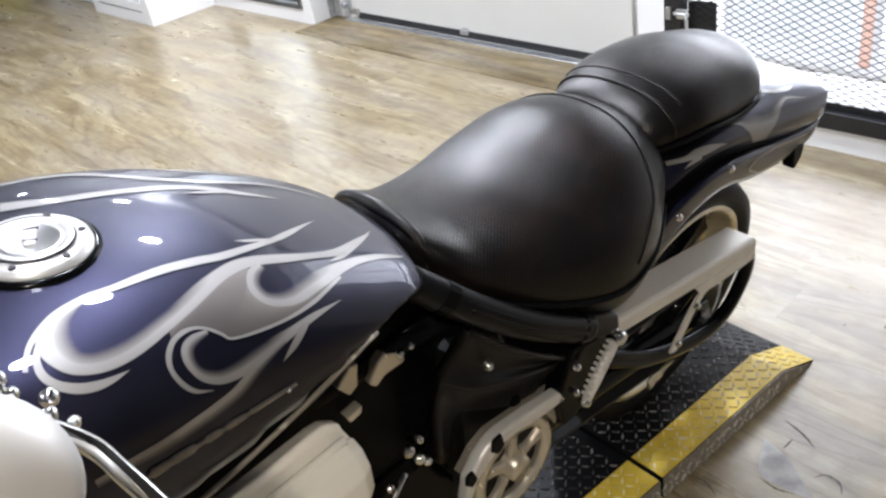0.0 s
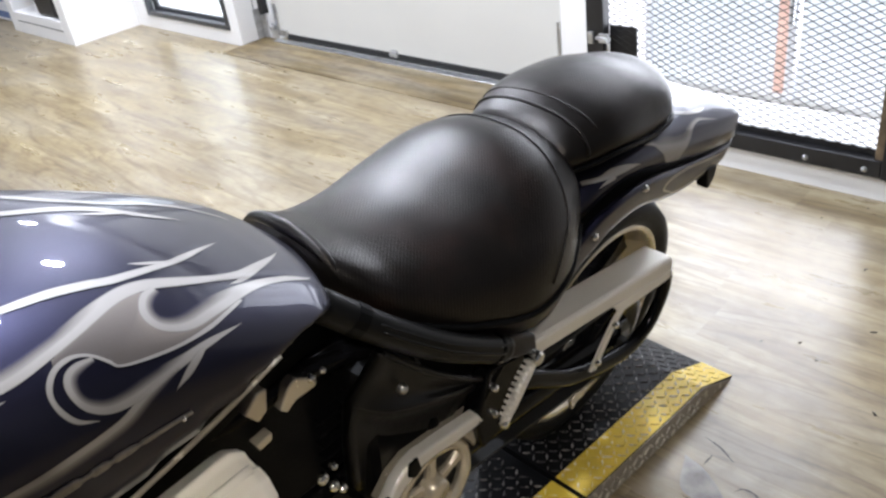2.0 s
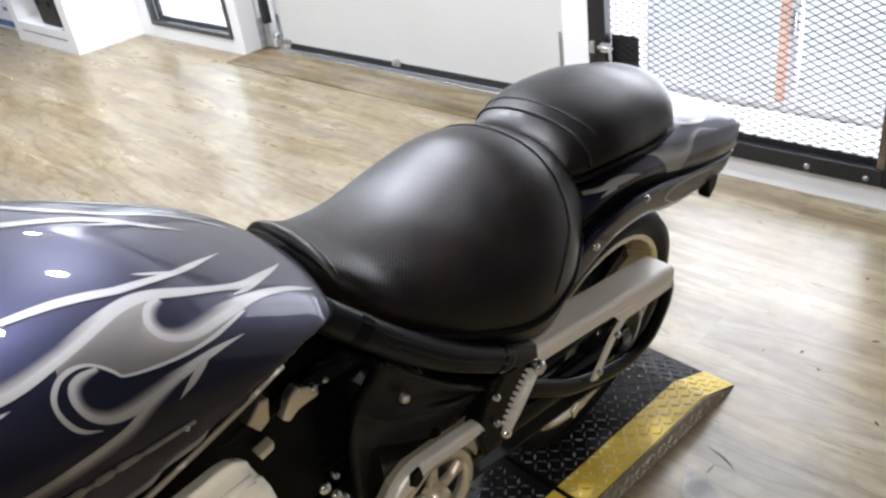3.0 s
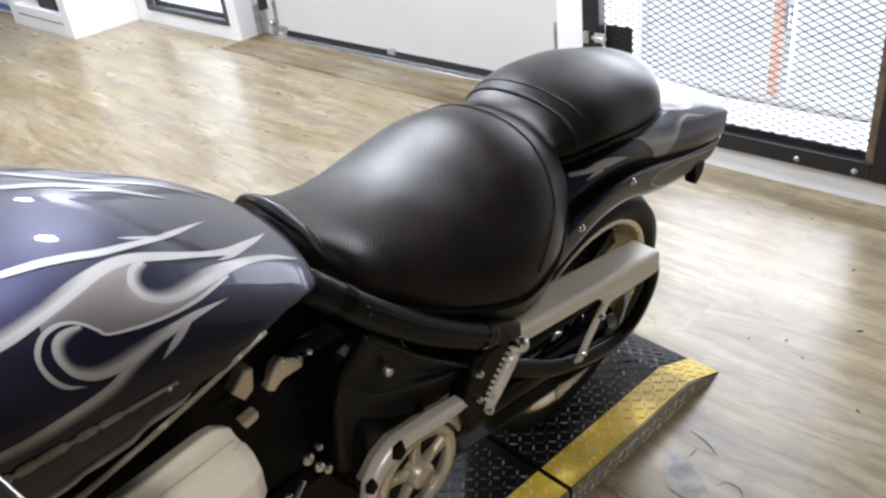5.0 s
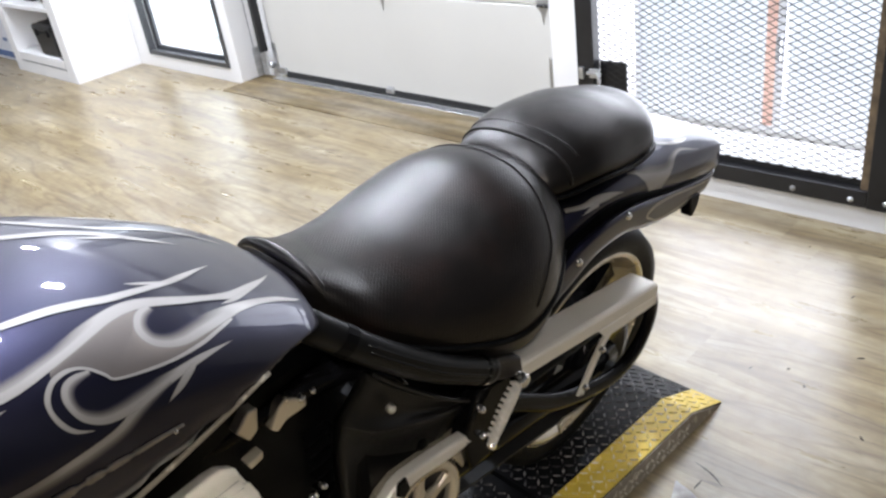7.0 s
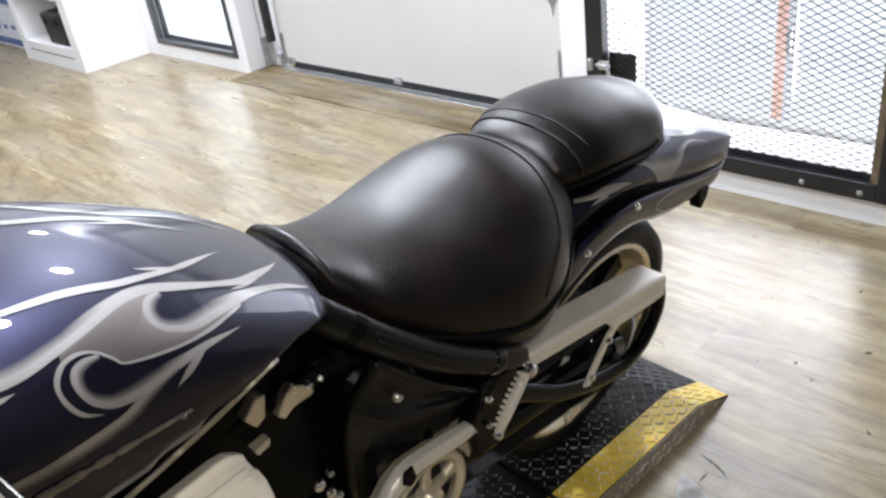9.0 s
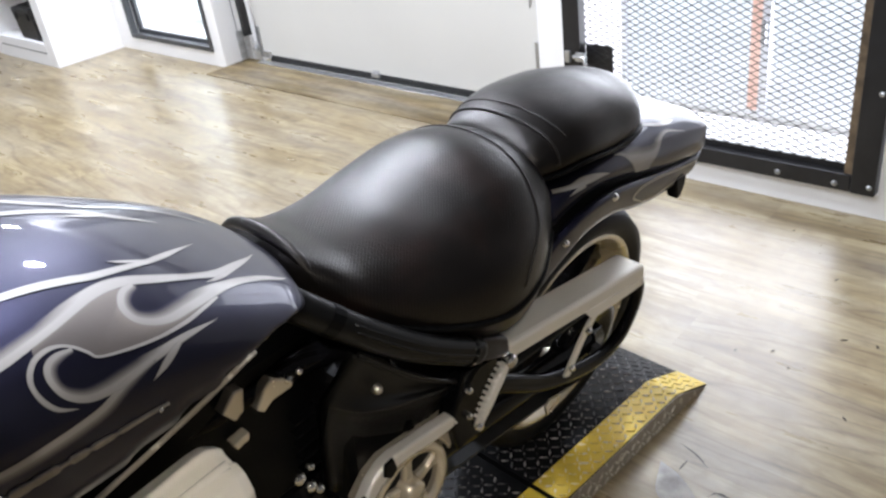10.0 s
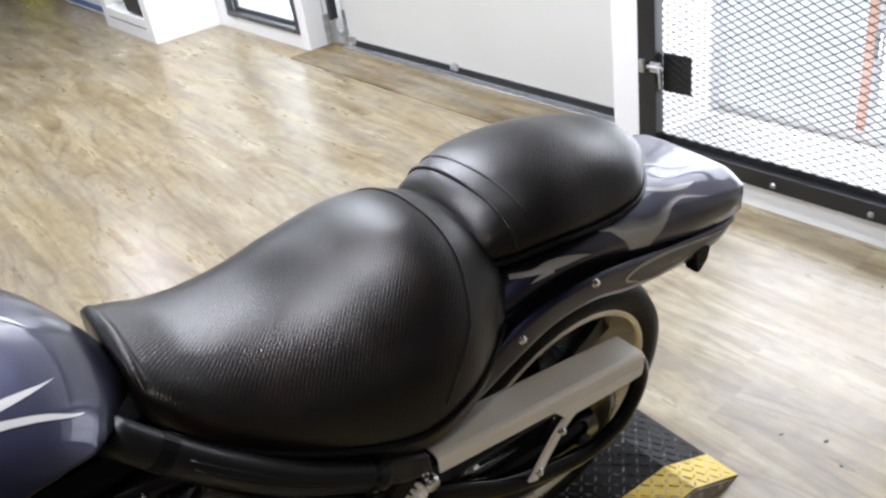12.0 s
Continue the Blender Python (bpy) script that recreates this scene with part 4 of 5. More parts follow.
def cushion_ring(keys, x, n=36, e=0.75):
    e = e if x > 0.6 else 0.6 + (e - 0.6) * max(0.0, (x - 0.480) / 0.12)
    top, w, edge, bot = keyed(keys, x)
    ring = []
    for i in range(n + 1):
        th = (-1 + 2 * i / n) * math.pi / 2
        ring.append(Vector((x, w * math.copysign(abs(math.sin(th)) ** 0.9, th), edge + (top - edge) * max(0, math.cos(th)) ** e)))
    for i in range(1, 12):
        a = math.pi * i / 12
        ring.append(Vector((x, w * 0.97 * math.cos(a), edge - (edge - bot) * math.sin(a) ** 0.5)))
    return ring


def cushion_line(keys, x, e, a0, a1, n, lift=0.0):
    top, w, edge, bot = keyed(keys, x)
    out = []
    for i in range(n):
        th = radians(a0 + (a1 - a0) * i / (n - 1))
        out.append((x, (w + lift) * math.copysign(abs(math.sin(th)) ** 0.9, th), edge + (top + lift - edge) * max(0, math.cos(th)) ** e))
    return out


seat = part("rider_seat", loft_bm([cushion_ring(SEAT, 0.480 + 0.505 * i / 60) for i in range(61)]), LEATHER, bike, "black grained vinyl bucket seat", smooth=True)
part("front_lip", tube_bm([(p[0] + 0.005, p[1], p[2] - 0.002) for p in cushion_line(SEAT, 0.482, 0.6, -80, 80, 60, -0.003)], lambda u: 0.0035 + 0.0070 * max(0.0, 1 - abs(u - 0.5) / 0.5) ** 0.6, 14), LEATHER, seat, "rolled front edge of the seat", smooth=True)


def seat_surface(x, th, lift=0.0):
    top, w, edge, bot = keyed(SEAT, x)
    return Vector((x, (w + lift) * math.copysign(abs(math.sin(th)) ** 0.9, th), edge + (top + lift - edge) * max(0.0, math.cos(th)) ** 0.75))


# the seam runs over the back of the cushion and forward along both sides
seam = []
for i in range(71):
    u = -1 + 2 * i / 70
    seam.append(seat_surface(0.905 - 0.075 * abs(u) ** 2.4 - 0.035 * max(0.0, abs(u) - 0.8) / 0.2, radians(87 * u), 0.0006))
part("welt", tube_bm(seam, 0.0017, 8), LEATHER, seat, "sewn welt round the back of the cushion", smooth=True)
part("base_edge", tube_bm([(x, -keyed(SEAT, x)[1] * 0.99, keyed(SEAT, x)[2] - 0.012) for x in (0.49 + 0.46 * i / 40 for i in range(41))], 0.006, 8), PLASTIC, seat, "black edge of the seat base", smooth=True)

PILLION = [(0.938, 0.811, 0.088, 0.786, 0.760), (0.946, 0.826, 0.098, 0.788, 0.757), (0.956, 0.838, 0.106, 0.789, 0.754), (0.988, 0.852, 0.118, 0.788, 0.746), (1.06, 0.866, 0.137, 0.793, 0.744), (1.16, 0.867, 0.135, 0.777, 0.741), (1.24, 0.848, 0.126, 0.774, 0.738), (1.29, 0.837, 0.096, 0.767, 0.740), (1.33, 0.812, 0.064, 0.755, 0.741), (1.359, 0.772, 0.038, 0.745, 0.742)]
pillion = part("pillion_seat", loft_bm([cushion_ring(PILLION, 0.938 + 0.421 * i / 60, e=0.78) for i in range(61)]), LEATHER, bike, "black vinyl passenger seat", smooth=True)
part("piping", tube_bm(cushion_line(PILLION, 0.992, 0.78, -88, 88, 44), 0.0036, 8), LEATHER, pillion, "piping along the front panel", smooth=True)
part("piping", tube_bm(cushion_line(PILLION, 1.020, 0.78, -60, 88, 44, -0.0006), 0.0024, 8), LEATHER, pillion, "thin second seam", smooth=True)
part("base_rim", tube_bm([(x, side * (keyed(PILLION, x)[1] + 0.001), keyed(PILLION, x)[2] - 0.012) for side, xs in ((-1, [0.95 + 0.40 * i / 30 for i in range(31)]), (1, [1.35 - 0.40 * i / 30 for i in range(31)])) for x in xs], 0.0045, 8), PLASTIC, pillion, "black plastic base rim", smooth=True)

# rear fender: the side crease is the widest line
FENDER = [(0.90, 0.70, 0.11, 0.64, 0.63), (0.96, 0.745, 0.13, 0.69, 0.68), (1.04, 0.765, 0.14, 0.718, 0.705), (1.12, 0.767, 0.144, 0.716, 0.70), (1.22, 0.760, 0.144, 0.69, 0.672), (1.32, 0.745, 0.142, 0.658, 0.64), (1.40, 0.724, 0.142, 0.638, 0.622), (1.46, 0.709, 0.140, 0.626, 0.612), (1.50, 0.697, 0.137, 0.620, 0.607), (1.528, 0.689, 0.131, 0.616, 0.604), (1.545, 0.673, 0.122, 0.614, 0.602), (1.556, 0.640, 0.106, 0.613, 0.602)]
fender = part("rear_fender", loft_bm([[fender_point(0.90 + 0.655 * i / 60, -1 + 2 * j / 72) for j in range(73)] + [Vector((0.90 + 0.655 * i / 60, keyed(FENDER, 0.90 + 0.655 * i / 60)[1] * 0.93 * math.cos(math.pi * j / 8), keyed(FENDER, 0.90 + 0.655 * i / 60)[3])) for j in range(1, 8)] for i in range(61)]), PAINT, bike, "violet-blue rear fender and tail", smooth=True)
# SKIRT: x, upper height, lower height, distance from the middle
SKIRT = [(0.88, 0.64, 0.585, 0.150), (0.95, 0.683, 0.622, 0.156), (1.03, 0.70, 0.652, 0.160), (1.12, 0.698, 0.65, 0.160), (1.20, 0.68, 0.622, 0.156), (1.30, 0.652, 0.598, 0.150), (1.40, 0.628, 0.582, 0.144), (1.48, 0.612, 0.578, 0.138), (1.52, 0.606, 0.586, 0.128)]


def skirt_point(side, x, k, lift=0.0):
    up, lo, v = keyed(SKIRT, x)
    return Vector((x, side * (v - 0.006 * k * k + lift), up + (lo - up) * k))


for side in (-1, 1):
    rings = []
    for i in range(31):
        x = 0.92 + 0.60 * i / 30
        lo, hi = keyed(SKIRT, x)[1] + 0.01, keyed(FENDER, x)[2] + 0.01
        v = keyed(FENDER, x)[1] - 0.006
        rings.append([Vector((x, side * v, lo)), Vector((x, side * v, hi)), Vector((x, side * (v - 0.012), hi)), Vector((x, side * (v - 0.012), lo))])
    part("inner_panel", loft_bm(rings), PLASTIC, fender, "black panel between fender and strut")
    rings = []
    for i in range(41):
        x = 0.88 + 0.64 * i / 40
        outer = [skirt_point(side, x, j / 6) for j in range(7)]
        inner = [p + Vector((0, -side * 0.014, 0)) for p in outer[::-1]]
        rings.append(outer + inner)
    skirt = part("fender_strut", loft_bm(rings), PAINT, fender, "violet-blue fender strut and lower tail panel", smooth=True)
    for x, k in ((0.966, 0.35), (1.111, 0.15)):
        p = skirt_point(side, x, k)
        part("strut_bolt", lathe_bm([(0.0, 0.007), (0.004, 0.0065), (0.0065, 0.004), (0.0075, 0.0), (0.0075, -0.004)], 16, Matrix.Translation(p) @ pose(0, 0, 0, 0, 0, 180 if side < 0 else 0)), CHROME, skirt, "chrome dome bolt", smooth=True)
for side in (1, -1):
    for way, fade in (([(0.9851, -0.625, 9), (1.0153, -0.770, 9.0), (1.0413, -0.825, 15), (1.0746, -0.893, 12), (1.1179, -0.967, 0.6)], 0),
                      ([(1.005, -0.895, 0.6), (1.0265, -0.900, 7), (1.0466, -0.9175, 9)], 0),
                      ([(1.150, -0.70, 4), (1.1698, -0.737, 12), (1.188, -0.816, 24), (1.215, -0.854, 40), (1.2446, -0.8905, 33.0), (1.2782, -0.886, 28.4), (1.2993, -0.8045, 16.0), (1.325, -0.721, 11.0), (1.3604, -0.688, 9.0), (1.4186, -0.792, 0.0)], 1),
                      ([(1.2926, -0.457, 10), (1.3328, -0.556, 9.2), (1.3773, -0.565, 10), (1.4118, -0.540, 0.0)], 0),
                      ([(1.331, -0.20, 0.0), (1.379, -0.15, 8), (1.416, -0.26, 10), (1.476, -0.32, 0.0)], 0)):
        flame("flame", fender_point, [(x, s * side, w) for x, s, w in way], FLAME, fender, 0.0009, 40, "silver flame lick", fade=fade * side)
    flame("flame", lambda x, s, lift=0.0: skirt_point(-side, x, s, lift), [(1.225, 0.80, 3), (1.19, 0.55, 7), (1.22, 0.25, 8), (1.30, 0.10, 7), (1.40, 0.18, 6), (1.48, 0.30, 1)], FLAME, fender, 0.0009, 30, "silver flame loop")
    flame("flame", lambda x, s, lift=0.0: skirt_point(-side, x, s, lift), [(1.225, 0.84, 3), (1.27, 0.90, 6), (1.34, 0.80, 5), (1.42, 0.60, 2)], FLAME, fender, 0.0009, 20, "silver flame loop")
part("tail_bracket", prism_bm([(1.385, 0.60), (1.43, 0.59), (1.425, 0.565), (1.405, 0.545), (1.395, 0.55)], -0.145, -0.12, 0.004), PLASTIC, fender, "small black bracket under the tail")

# rear wheel
WX, WZ, WR = 1.142, 0.312, 0.297
at_wheel = Matrix.Translation((WX, 0, WZ))
LEAN = Matrix.Translation((0, 0, 0.62)) @ pose(0, 0, 0, 6.0, 0, 0) @ Matrix.Translation((0, 0, -0.62))
wheel = part("rear_wheel", lathe_bm([(0.222, -0.074), (0.232, -0.089), (0.252, -0.099), (0.276, -0.094), (0.288, -0.070), (0.295, -0.035), (WR, 0), (0.295, 0.035), (0.288, 0.070), (0.276, 0.094), (0.252, 0.099), (0.232, 0.089), (0.222, 0.074)], 72, at_wheel), TYRE, bike, "black rear tyre", smooth=True, m=LEAN)
part("rim", lathe_bm([(0.200, -0.040), (0.214, -0.074), (0.219, -0.086), (0.224, -0.0915), (0.231, -0.0925), (0.2345, -0.090), (0.233, -0.082), (0.222, -0.07), (0.190, -0.03), (0.190, 0.03), (0.222, 0.07), (0.233, 0.090), (0.214, 0.078), (0.200, 0.045), (0.185, 0.03), (0.185, -0.03), (0.200, -0.040)], 72, at_wheel), CREAM_ALLOY, wheel, "pale polished alloy rim", smooth=True)
part("hub", lathe_bm([(0.0, -0.07), (0.045, -0.07), (0.05, -0.06), (0.05, 0.06), (0.0, 0.06)], 32, at_wheel), DARK_STEEL, wheel, smooth=True)
for k in range(5):
    a = 2 * math.pi * k / 5 + 0.55
    d = Vector((math.cos(a), 0, math.sin(a)))
    n = Vector((-d.z, 0, d.x))
    o = Vector((WX, 0, WZ))
    rings = [[o + d * r + n * (w * c) + Vector((0, v, 0)) for c, v in ((-1, -0.03), (-0.6, -0.042), (0.6, -0.042), (1, -0.03), (1, 0.02), (-1, 0.02))] for r, w in ((0.035, 0.030), (0.10, 0.026), (0.16, 0.030), (0.196, 0.046))]
    part("spoke", loft_bm(rings), GLOSS_BLACK, wheel, "gloss black cast spoke")
part("rear_pulley", lathe_bm([(0.03, -0.128), (0.07, -0.132), (0.085, -0.14), (0.10, -0.14), (0.10, -0.105), (0.03, -0.105)], 48, at_wheel), GLOSS_BLACK, wheel, "black toothed belt pulley", smooth=True)
part("brake_disc", lathe_bm([(0.10, 0.115), (0.145, 0.115), (0.145, 0.12), (0.10, 0.12)], 48, at_wheel), ALLOY, wheel, "steel brake disc")

# swing arm and axle
for v in (-0.125, 0.125):
    part("swing_arm", tube_bm(spline([(0.60, v, 0.40), (0.80, v * 1.02, 0.37), (1.0, v * 1.04, 0.335), (1.18, v * 1.04, 0.31)], 12), 0.026, 12, 1.3), GLOSS_BLACK, bike, "black swing arm", smooth=True, m=LEAN)
part("axle_nut", lathe_bm([(0.0, -0.17), (0.014, -0.17), (0.016, -0.165), (0.016, -0.14)], 6, at_wheel), DARK_STEEL, bike, "axle nut", m=LEAN)

# drive belt
BELT_R, BELT_F = 0.104, 0.075
FX, FZ = 0.565, 0.408
path = [Vector((WX + BELT_R * math.cos(a), 0, WZ + BELT_R * math.sin(a))) for a in (radians(d) for d in range(-100, 81, 10))]
path += [Vector((FX + BELT_F * math.cos(a), 0, FZ + BELT_F * math.sin(a))) for a in (radians(d) for d in range(80, 261, 15))]
rings = []
for i, p in enumerate(path):
    t = (path[(i + 1) % len(path)] - path[i - 1]).normalized()
    n = Vector((-t.z, 0, t.x))
    rings.append([p + n * 0.0 + Vector((0, -0.138, 0)), p + n * 0.006 + Vector((0, -0.138, 0)), p + n * 0.006 + Vector((0, -0.108, 0)), p + Vector((0, -0.108, 0))])
rings.append(rings[0])
part("drive_belt", loft_bm(rings, cap=False), RUBBER, bike, "black toothed drive belt", m=LEAN)

# belt guard: a bent sheet with a deeper lip at the back
def guard_h(x):
    return 0.562 - 0.19 * (x - 0.80)


rings = []
for i in range(25):
    x = 0.795 + 0.44 * i / 24
    h = guard_h(x)
    drop = 0.030 + 0.004 * (x > 1.03)
    rings.append([Vector((x, -0.103, h - 0.010)), Vector((x, -0.105, h - 0.002)), Vector((x, -0.110, h)), Vector((x, -0.160, h)), Vector((x, -0.166, h - 0.002)), Vector((x, -0.169, h - 0.007)), Vector((x, -0.169, h - drop)), Vector((x, -0.1665, h - drop)), Vector((x, -0.1655, h - 0.008)), Vector((x, -0.160, h - 0.003)), Vector((x, -0.110, h - 0.003)), Vector((x, -0.106, h - 0.010))])
guard = part("belt_guard", loft_bm(rings), GUARD, bike, "pale brushed aluminium belt guard")
part("guard_flange", prism_bm([(1.02, 0.492), (1.232, 0.452), (1.228, 0.436), (1.19, 0.440), (1.045, 0.462)], -0.172, -0.1695), SATIN, guard, "deeper flange of the guard")
strip = spline([(1.075, 0, 0.462), (1.045, 0, 0.447), (1.012, 0, 0.412), (0.975, 0, 0.365)], 14)
part("guard_stay", prism_bm([(p.x - 0.009, p.z + 0.004) for p in strip] + [(p.x + 0.009, p.z - 0.004) for p in strip[::-1]], -0.168, -0.163), SATIN, guard, "curved aluminium stay")


def dome_bolt(parent, x, v, h, r=0.0075, mat=None, label="chrome dome bolt"):
    return part("bolt", lathe_bm([(0.0, -0.007), (r * 0.5, -0.0065), (r * 0.85, -0.004), (r, 0.0), (r, 0.004)], 16, Matrix.Translation((x, v, h))), mat or CHROME, parent, label, smooth=True)


dome_bolt(guard, 1.035, -0.171, 0.440)
dome_bolt(guard, 0.986, -0.169, 0.380)

# lower guard round the pulley
line = spline([(1.215, -0.150, 0.466), (1.238, -0.150, 0.446), (1.252, -0.150, 0.402), (1.240, -0.148, 0.352), (1.196, -0.146, 0.306), (1.101, -0.145, 0.302), (0.938, -0.145, 0.366), (0.798, -0.145, 0.462), (0.71, -0.140, 0.50)], 56)
part("lower_belt_guard", tube_bm(line, 0.013, 12, 1.5), GLOSS_BLACK, bike, "gloss black lower belt guard", smooth=True)

# seat rail cover with grooves, and its end bracket
rail_path = spline([(0.43, -0.115, 0.845), (0.50, -0.150, 0.775), (0.58, -0.172, 0.705), (0.66, -0.180, 0.648), (0.70, -0.182, 0.622)], 24)
rail = part("seat_rail", tube_bm(rail_path, 0.019, 14, 1.2), RAIL, bike, "black moulded rail under the seat", smooth=True)
for k in (-0.55, 0.05, 0.6):
    part("rib", tube_bm([(p.x, p.y - 0.0185 * math.cos(k), p.z + 0.0215 * math.sin(k)) for p in rail_path[5:21]], 0.0024, 6), RAIL, rail, smooth=True)
part("rail_joint", tube_bm(rail_path[3:5], 0.0198, 14, 1.2), PLASTIC, rail, "dark joint in the rail")
part("rail_end", tube_bm(rail_path[19:22], 0.0200, 14, 1.2), PLASTIC, rail, "plain end cap of the rail", smooth=True)
bracket = part("rail_bracket", prism_bm([(0.660, 0.668), (0.715, 0.641), (0.769, 0.608), (0.774, 0.568), (0.722, 0.590), (0.668, 0.622)], -0.190, -0.165, 0.006), BROWN_BLACK, bike, "black bracket at the end of the seat rail")
dome_bolt(bracket, 0.678, -0.192, 0.624)
dome_bolt(bracket, 0.756, -0.192, 0.580)
plate = part("frame_plate", prism_bm([(0.68, 0.585), (0.79, 0.56), (0.76, 0.50), (0.715, 0.44), (0.66, 0.43), (0.645, 0.50)], -0.172, -0.140, 0.005), GLOSS_BLACK, bike, "gloss black frame plate")
dome_bolt(plate, 0.684, -0.176, 0.550, 0.007)
dome_bolt(plate, 0.683, -0.176, 0.495, 0.006)

# folded passenger peg with a serrated tread
peg_top, peg_low = Vector((0.757, -0.196, 0.574)), Vector((0.676, -0.200, 0.496))
d = (peg_low - peg_top).normalized()
n = Vector((-d.z, 0, d.x)).normalized()
bm = bmesh.new()
for k in range(10):
    q = peg_top + d * (0.012 + k * 0.0098)
    w = 0.0050 + 0.0030 * math.sin(math.pi * min(1, (k + 1) / 10))
    m = Matrix.Translation(q - n * w) @ Matrix(((n.x, 0, d.x, 0), (n.y, 1, d.y, 0), (n.z, 0, d.z, 0), (0, 0, 0, 1))) @ Matrix.Diagonal((w * 2, 0.018, 0.0052, 1))
    bmesh.ops.create_cube(bm, size=1, matrix=m)
bmesh.ops.bevel(bm, geom=bm.edges[:], offset=0.0008, segments=1, affect="EDGES")
peg = part("passenger_peg", tube_bm([peg_top, peg_top + d * 0.03, peg_top + d * 0.08, peg_low], lambda u: 0.0062 + 0.002 * math.sin(math.pi * u), 10, 1.4), SATIN, bike, "folded alloy passenger foot peg", smooth=True)
part("peg_tread", bm, SATIN, peg, "serrated tread")
part("peg_knuckle", lathe_bm([(0.0, -0.012), (0.010, -0.012), (0.012, -0.008), (0.012, 0.012), (0.0, 0.012)], 16, Matrix.Translation(peg_top)), CHROME, peg, smooth=True)
part("peg_tip", lathe_bm([(0.0, -0.009), (0.006, -0.008), (0.0085, 0.0), (0.006, 0.008), (0.0, 0.009)], 14, Matrix.Translation(peg_low)), CHROME, peg, smooth=True)

# side cover: a folded black panel
ring_a = [Vector(p) for p in ((0.498, -0.150, 0.734), (0.572, -0.156, 0.652), (0.655, -0.158, 0.578), (0.735, -0.157, 0.524))]
ring_b = [Vector(p) for p in ((0.478, -0.139, 0.695), (0.535, -0.146, 0.640), (0.615, -0.149, 0.588), (0.692, -0.151, 0.545))]
fold_a = [Vector(p) for p in ((0.452, -0.136, 0.672), (0.500, -0.154, 0.636), (0.585, -0.159, 0.596), (0.660, -0.159, 0.564))]
fold_b = [Vector(p) for p in ((0.450, -0.133, 0.662), (0.499, -0.151, 0.626), (0.584, -0.156, 0.586), (0.659, -0.156, 0.554))]
ring_c = [Vector(p) for p in ((0.450, -0.120, 0.610), (0.500, -0.128, 0.578), (0.572, -0.132, 0.545), (0.648, -0.136, 0.516))]
ring_d = [Vector(p) for p in ((0.455, -0.105, 0.470), (0.495, -0.105, 0.450), (0.545, -0.105, 0.43), (0.60, -0.105, 0.41))]
side_rings = [spline(r, 14) for r in (ring_a, ring_b, fold_a, fold_b, ring_c, ring_d)]
cols = [spline([r[i] for r in side_rings], 26) for i in range(14)]
back = Vector((0.0, 0.02, -0.004))
cover = part("side_cover", loft_bm([c + [p + back for p in c[::-1]] for c in cols]), PANEL, bike, "black satin side cover", smooth=True)
dome_bolt(cover, 0.518, -0.157, 0.663, 0.0078, ALLOY, "pale steel button bolt")
part("cover_edge", tube_bm([p + Vector((0, -0.002, 0.002)) for p in spline(ring_a, 20)], 0.0045, 8), PANEL, cover, smooth=True)

# front pulley with its crescent cover
at_front = Matrix.Translation((FX, 0, FZ))
pulley = part("front_pulley_cover", lathe_bm([(0.066, -0.148), (0.070, -0.156), (0.082, -0.156), (0.087, -0.150), (0.087, -0.12), (0.066, -0.12), (0.066, -0.148)], 56, at_front), CREAM_ALLOY, bike, "pale alloy front pulley cover", smooth=True)
part("hub", lathe_bm([(0.0, -0.166), (0.019, -0.166), (0.022, -0.163), (0.024, -0.150), (0.027, -0.139)], 32, at_front), CREAM_ALLOY, pulley, "domed pulley hub", smooth=True)
for k in range(5):
    a = 2 * math.pi * k / 5 + 0.25
    dd = Vector((math.cos(a), 0, math.sin(a)))
    nn = Vector((-dd.z, 0, dd.x))
    o = Vector((FX, 0, FZ))
    part("spoke", loft_bm([[o + dd * r + nn * (w * c) + Vector((0, v, 0)) for c, v in ((-1, -0.145), (-0.7, -0.150), (0.7, -0.150), (1, -0.145), (1, -0.137), (-1, -0.137))] for r, w in ((0.018, 0.011), (0.045, 0.0075), (0.070, 0.012))]), CREAM_ALLOY, pulley)
part("pulley_back", lathe_bm([(0.0, -0.139), (0.069, -0.139), (0.069, -0.10)], 40, at_front), PLASTIC, pulley)
crescent = part("pulley_arm", prism_bm([(0.655, 0.514), (0.670, 0.490), (0.610, 0.496), (0.550, 0.508), (0.524, 0.509), (0.492, 0.496), (0.468, 0.474), (0.452, 0.440), (0.440, 0.446), (0.452, 0.490), (0.476, 0.518), (0.500, 0.532), (0.522, 0.536), (0.590, 0.526)], -0.172, -0.150, 0.005), SATIN, bike, "polished alloy arm over the front pulley")
web = [(FX + 0.092 * math.cos(radians(a)), FZ + 0.092 * math.sin(radians(a))) for a in range(15, 161, 8)]
part("arm_web", prism_bm([(0.668, 0.492), (0.664, 0.455)] + web + [(0.462, 0.470), (0.492, 0.500), (0.524, 0.512), (0.600, 0.502)], -0.158, -0.125, 0.002), CREAM_ALLOY, crescent, "pale alloy web")
part("arm_clip", prism_bm([(0.500, 0.538), (0.518, 0.540), (0.524, 0.512), (0.510, 0.502), (0.496, 0.516)], -0.176, -0.170, 0.003), PLASTIC, crescent, "small black clip")
part("arm_clip", prism_bm([(0.444, 0.508), (0.458, 0.512), (0.466, 0.488), (0.454, 0.478), (0.442, 0.492)], -0.176, -0.170, 0.003), PLASTIC, crescent, "small black clip")

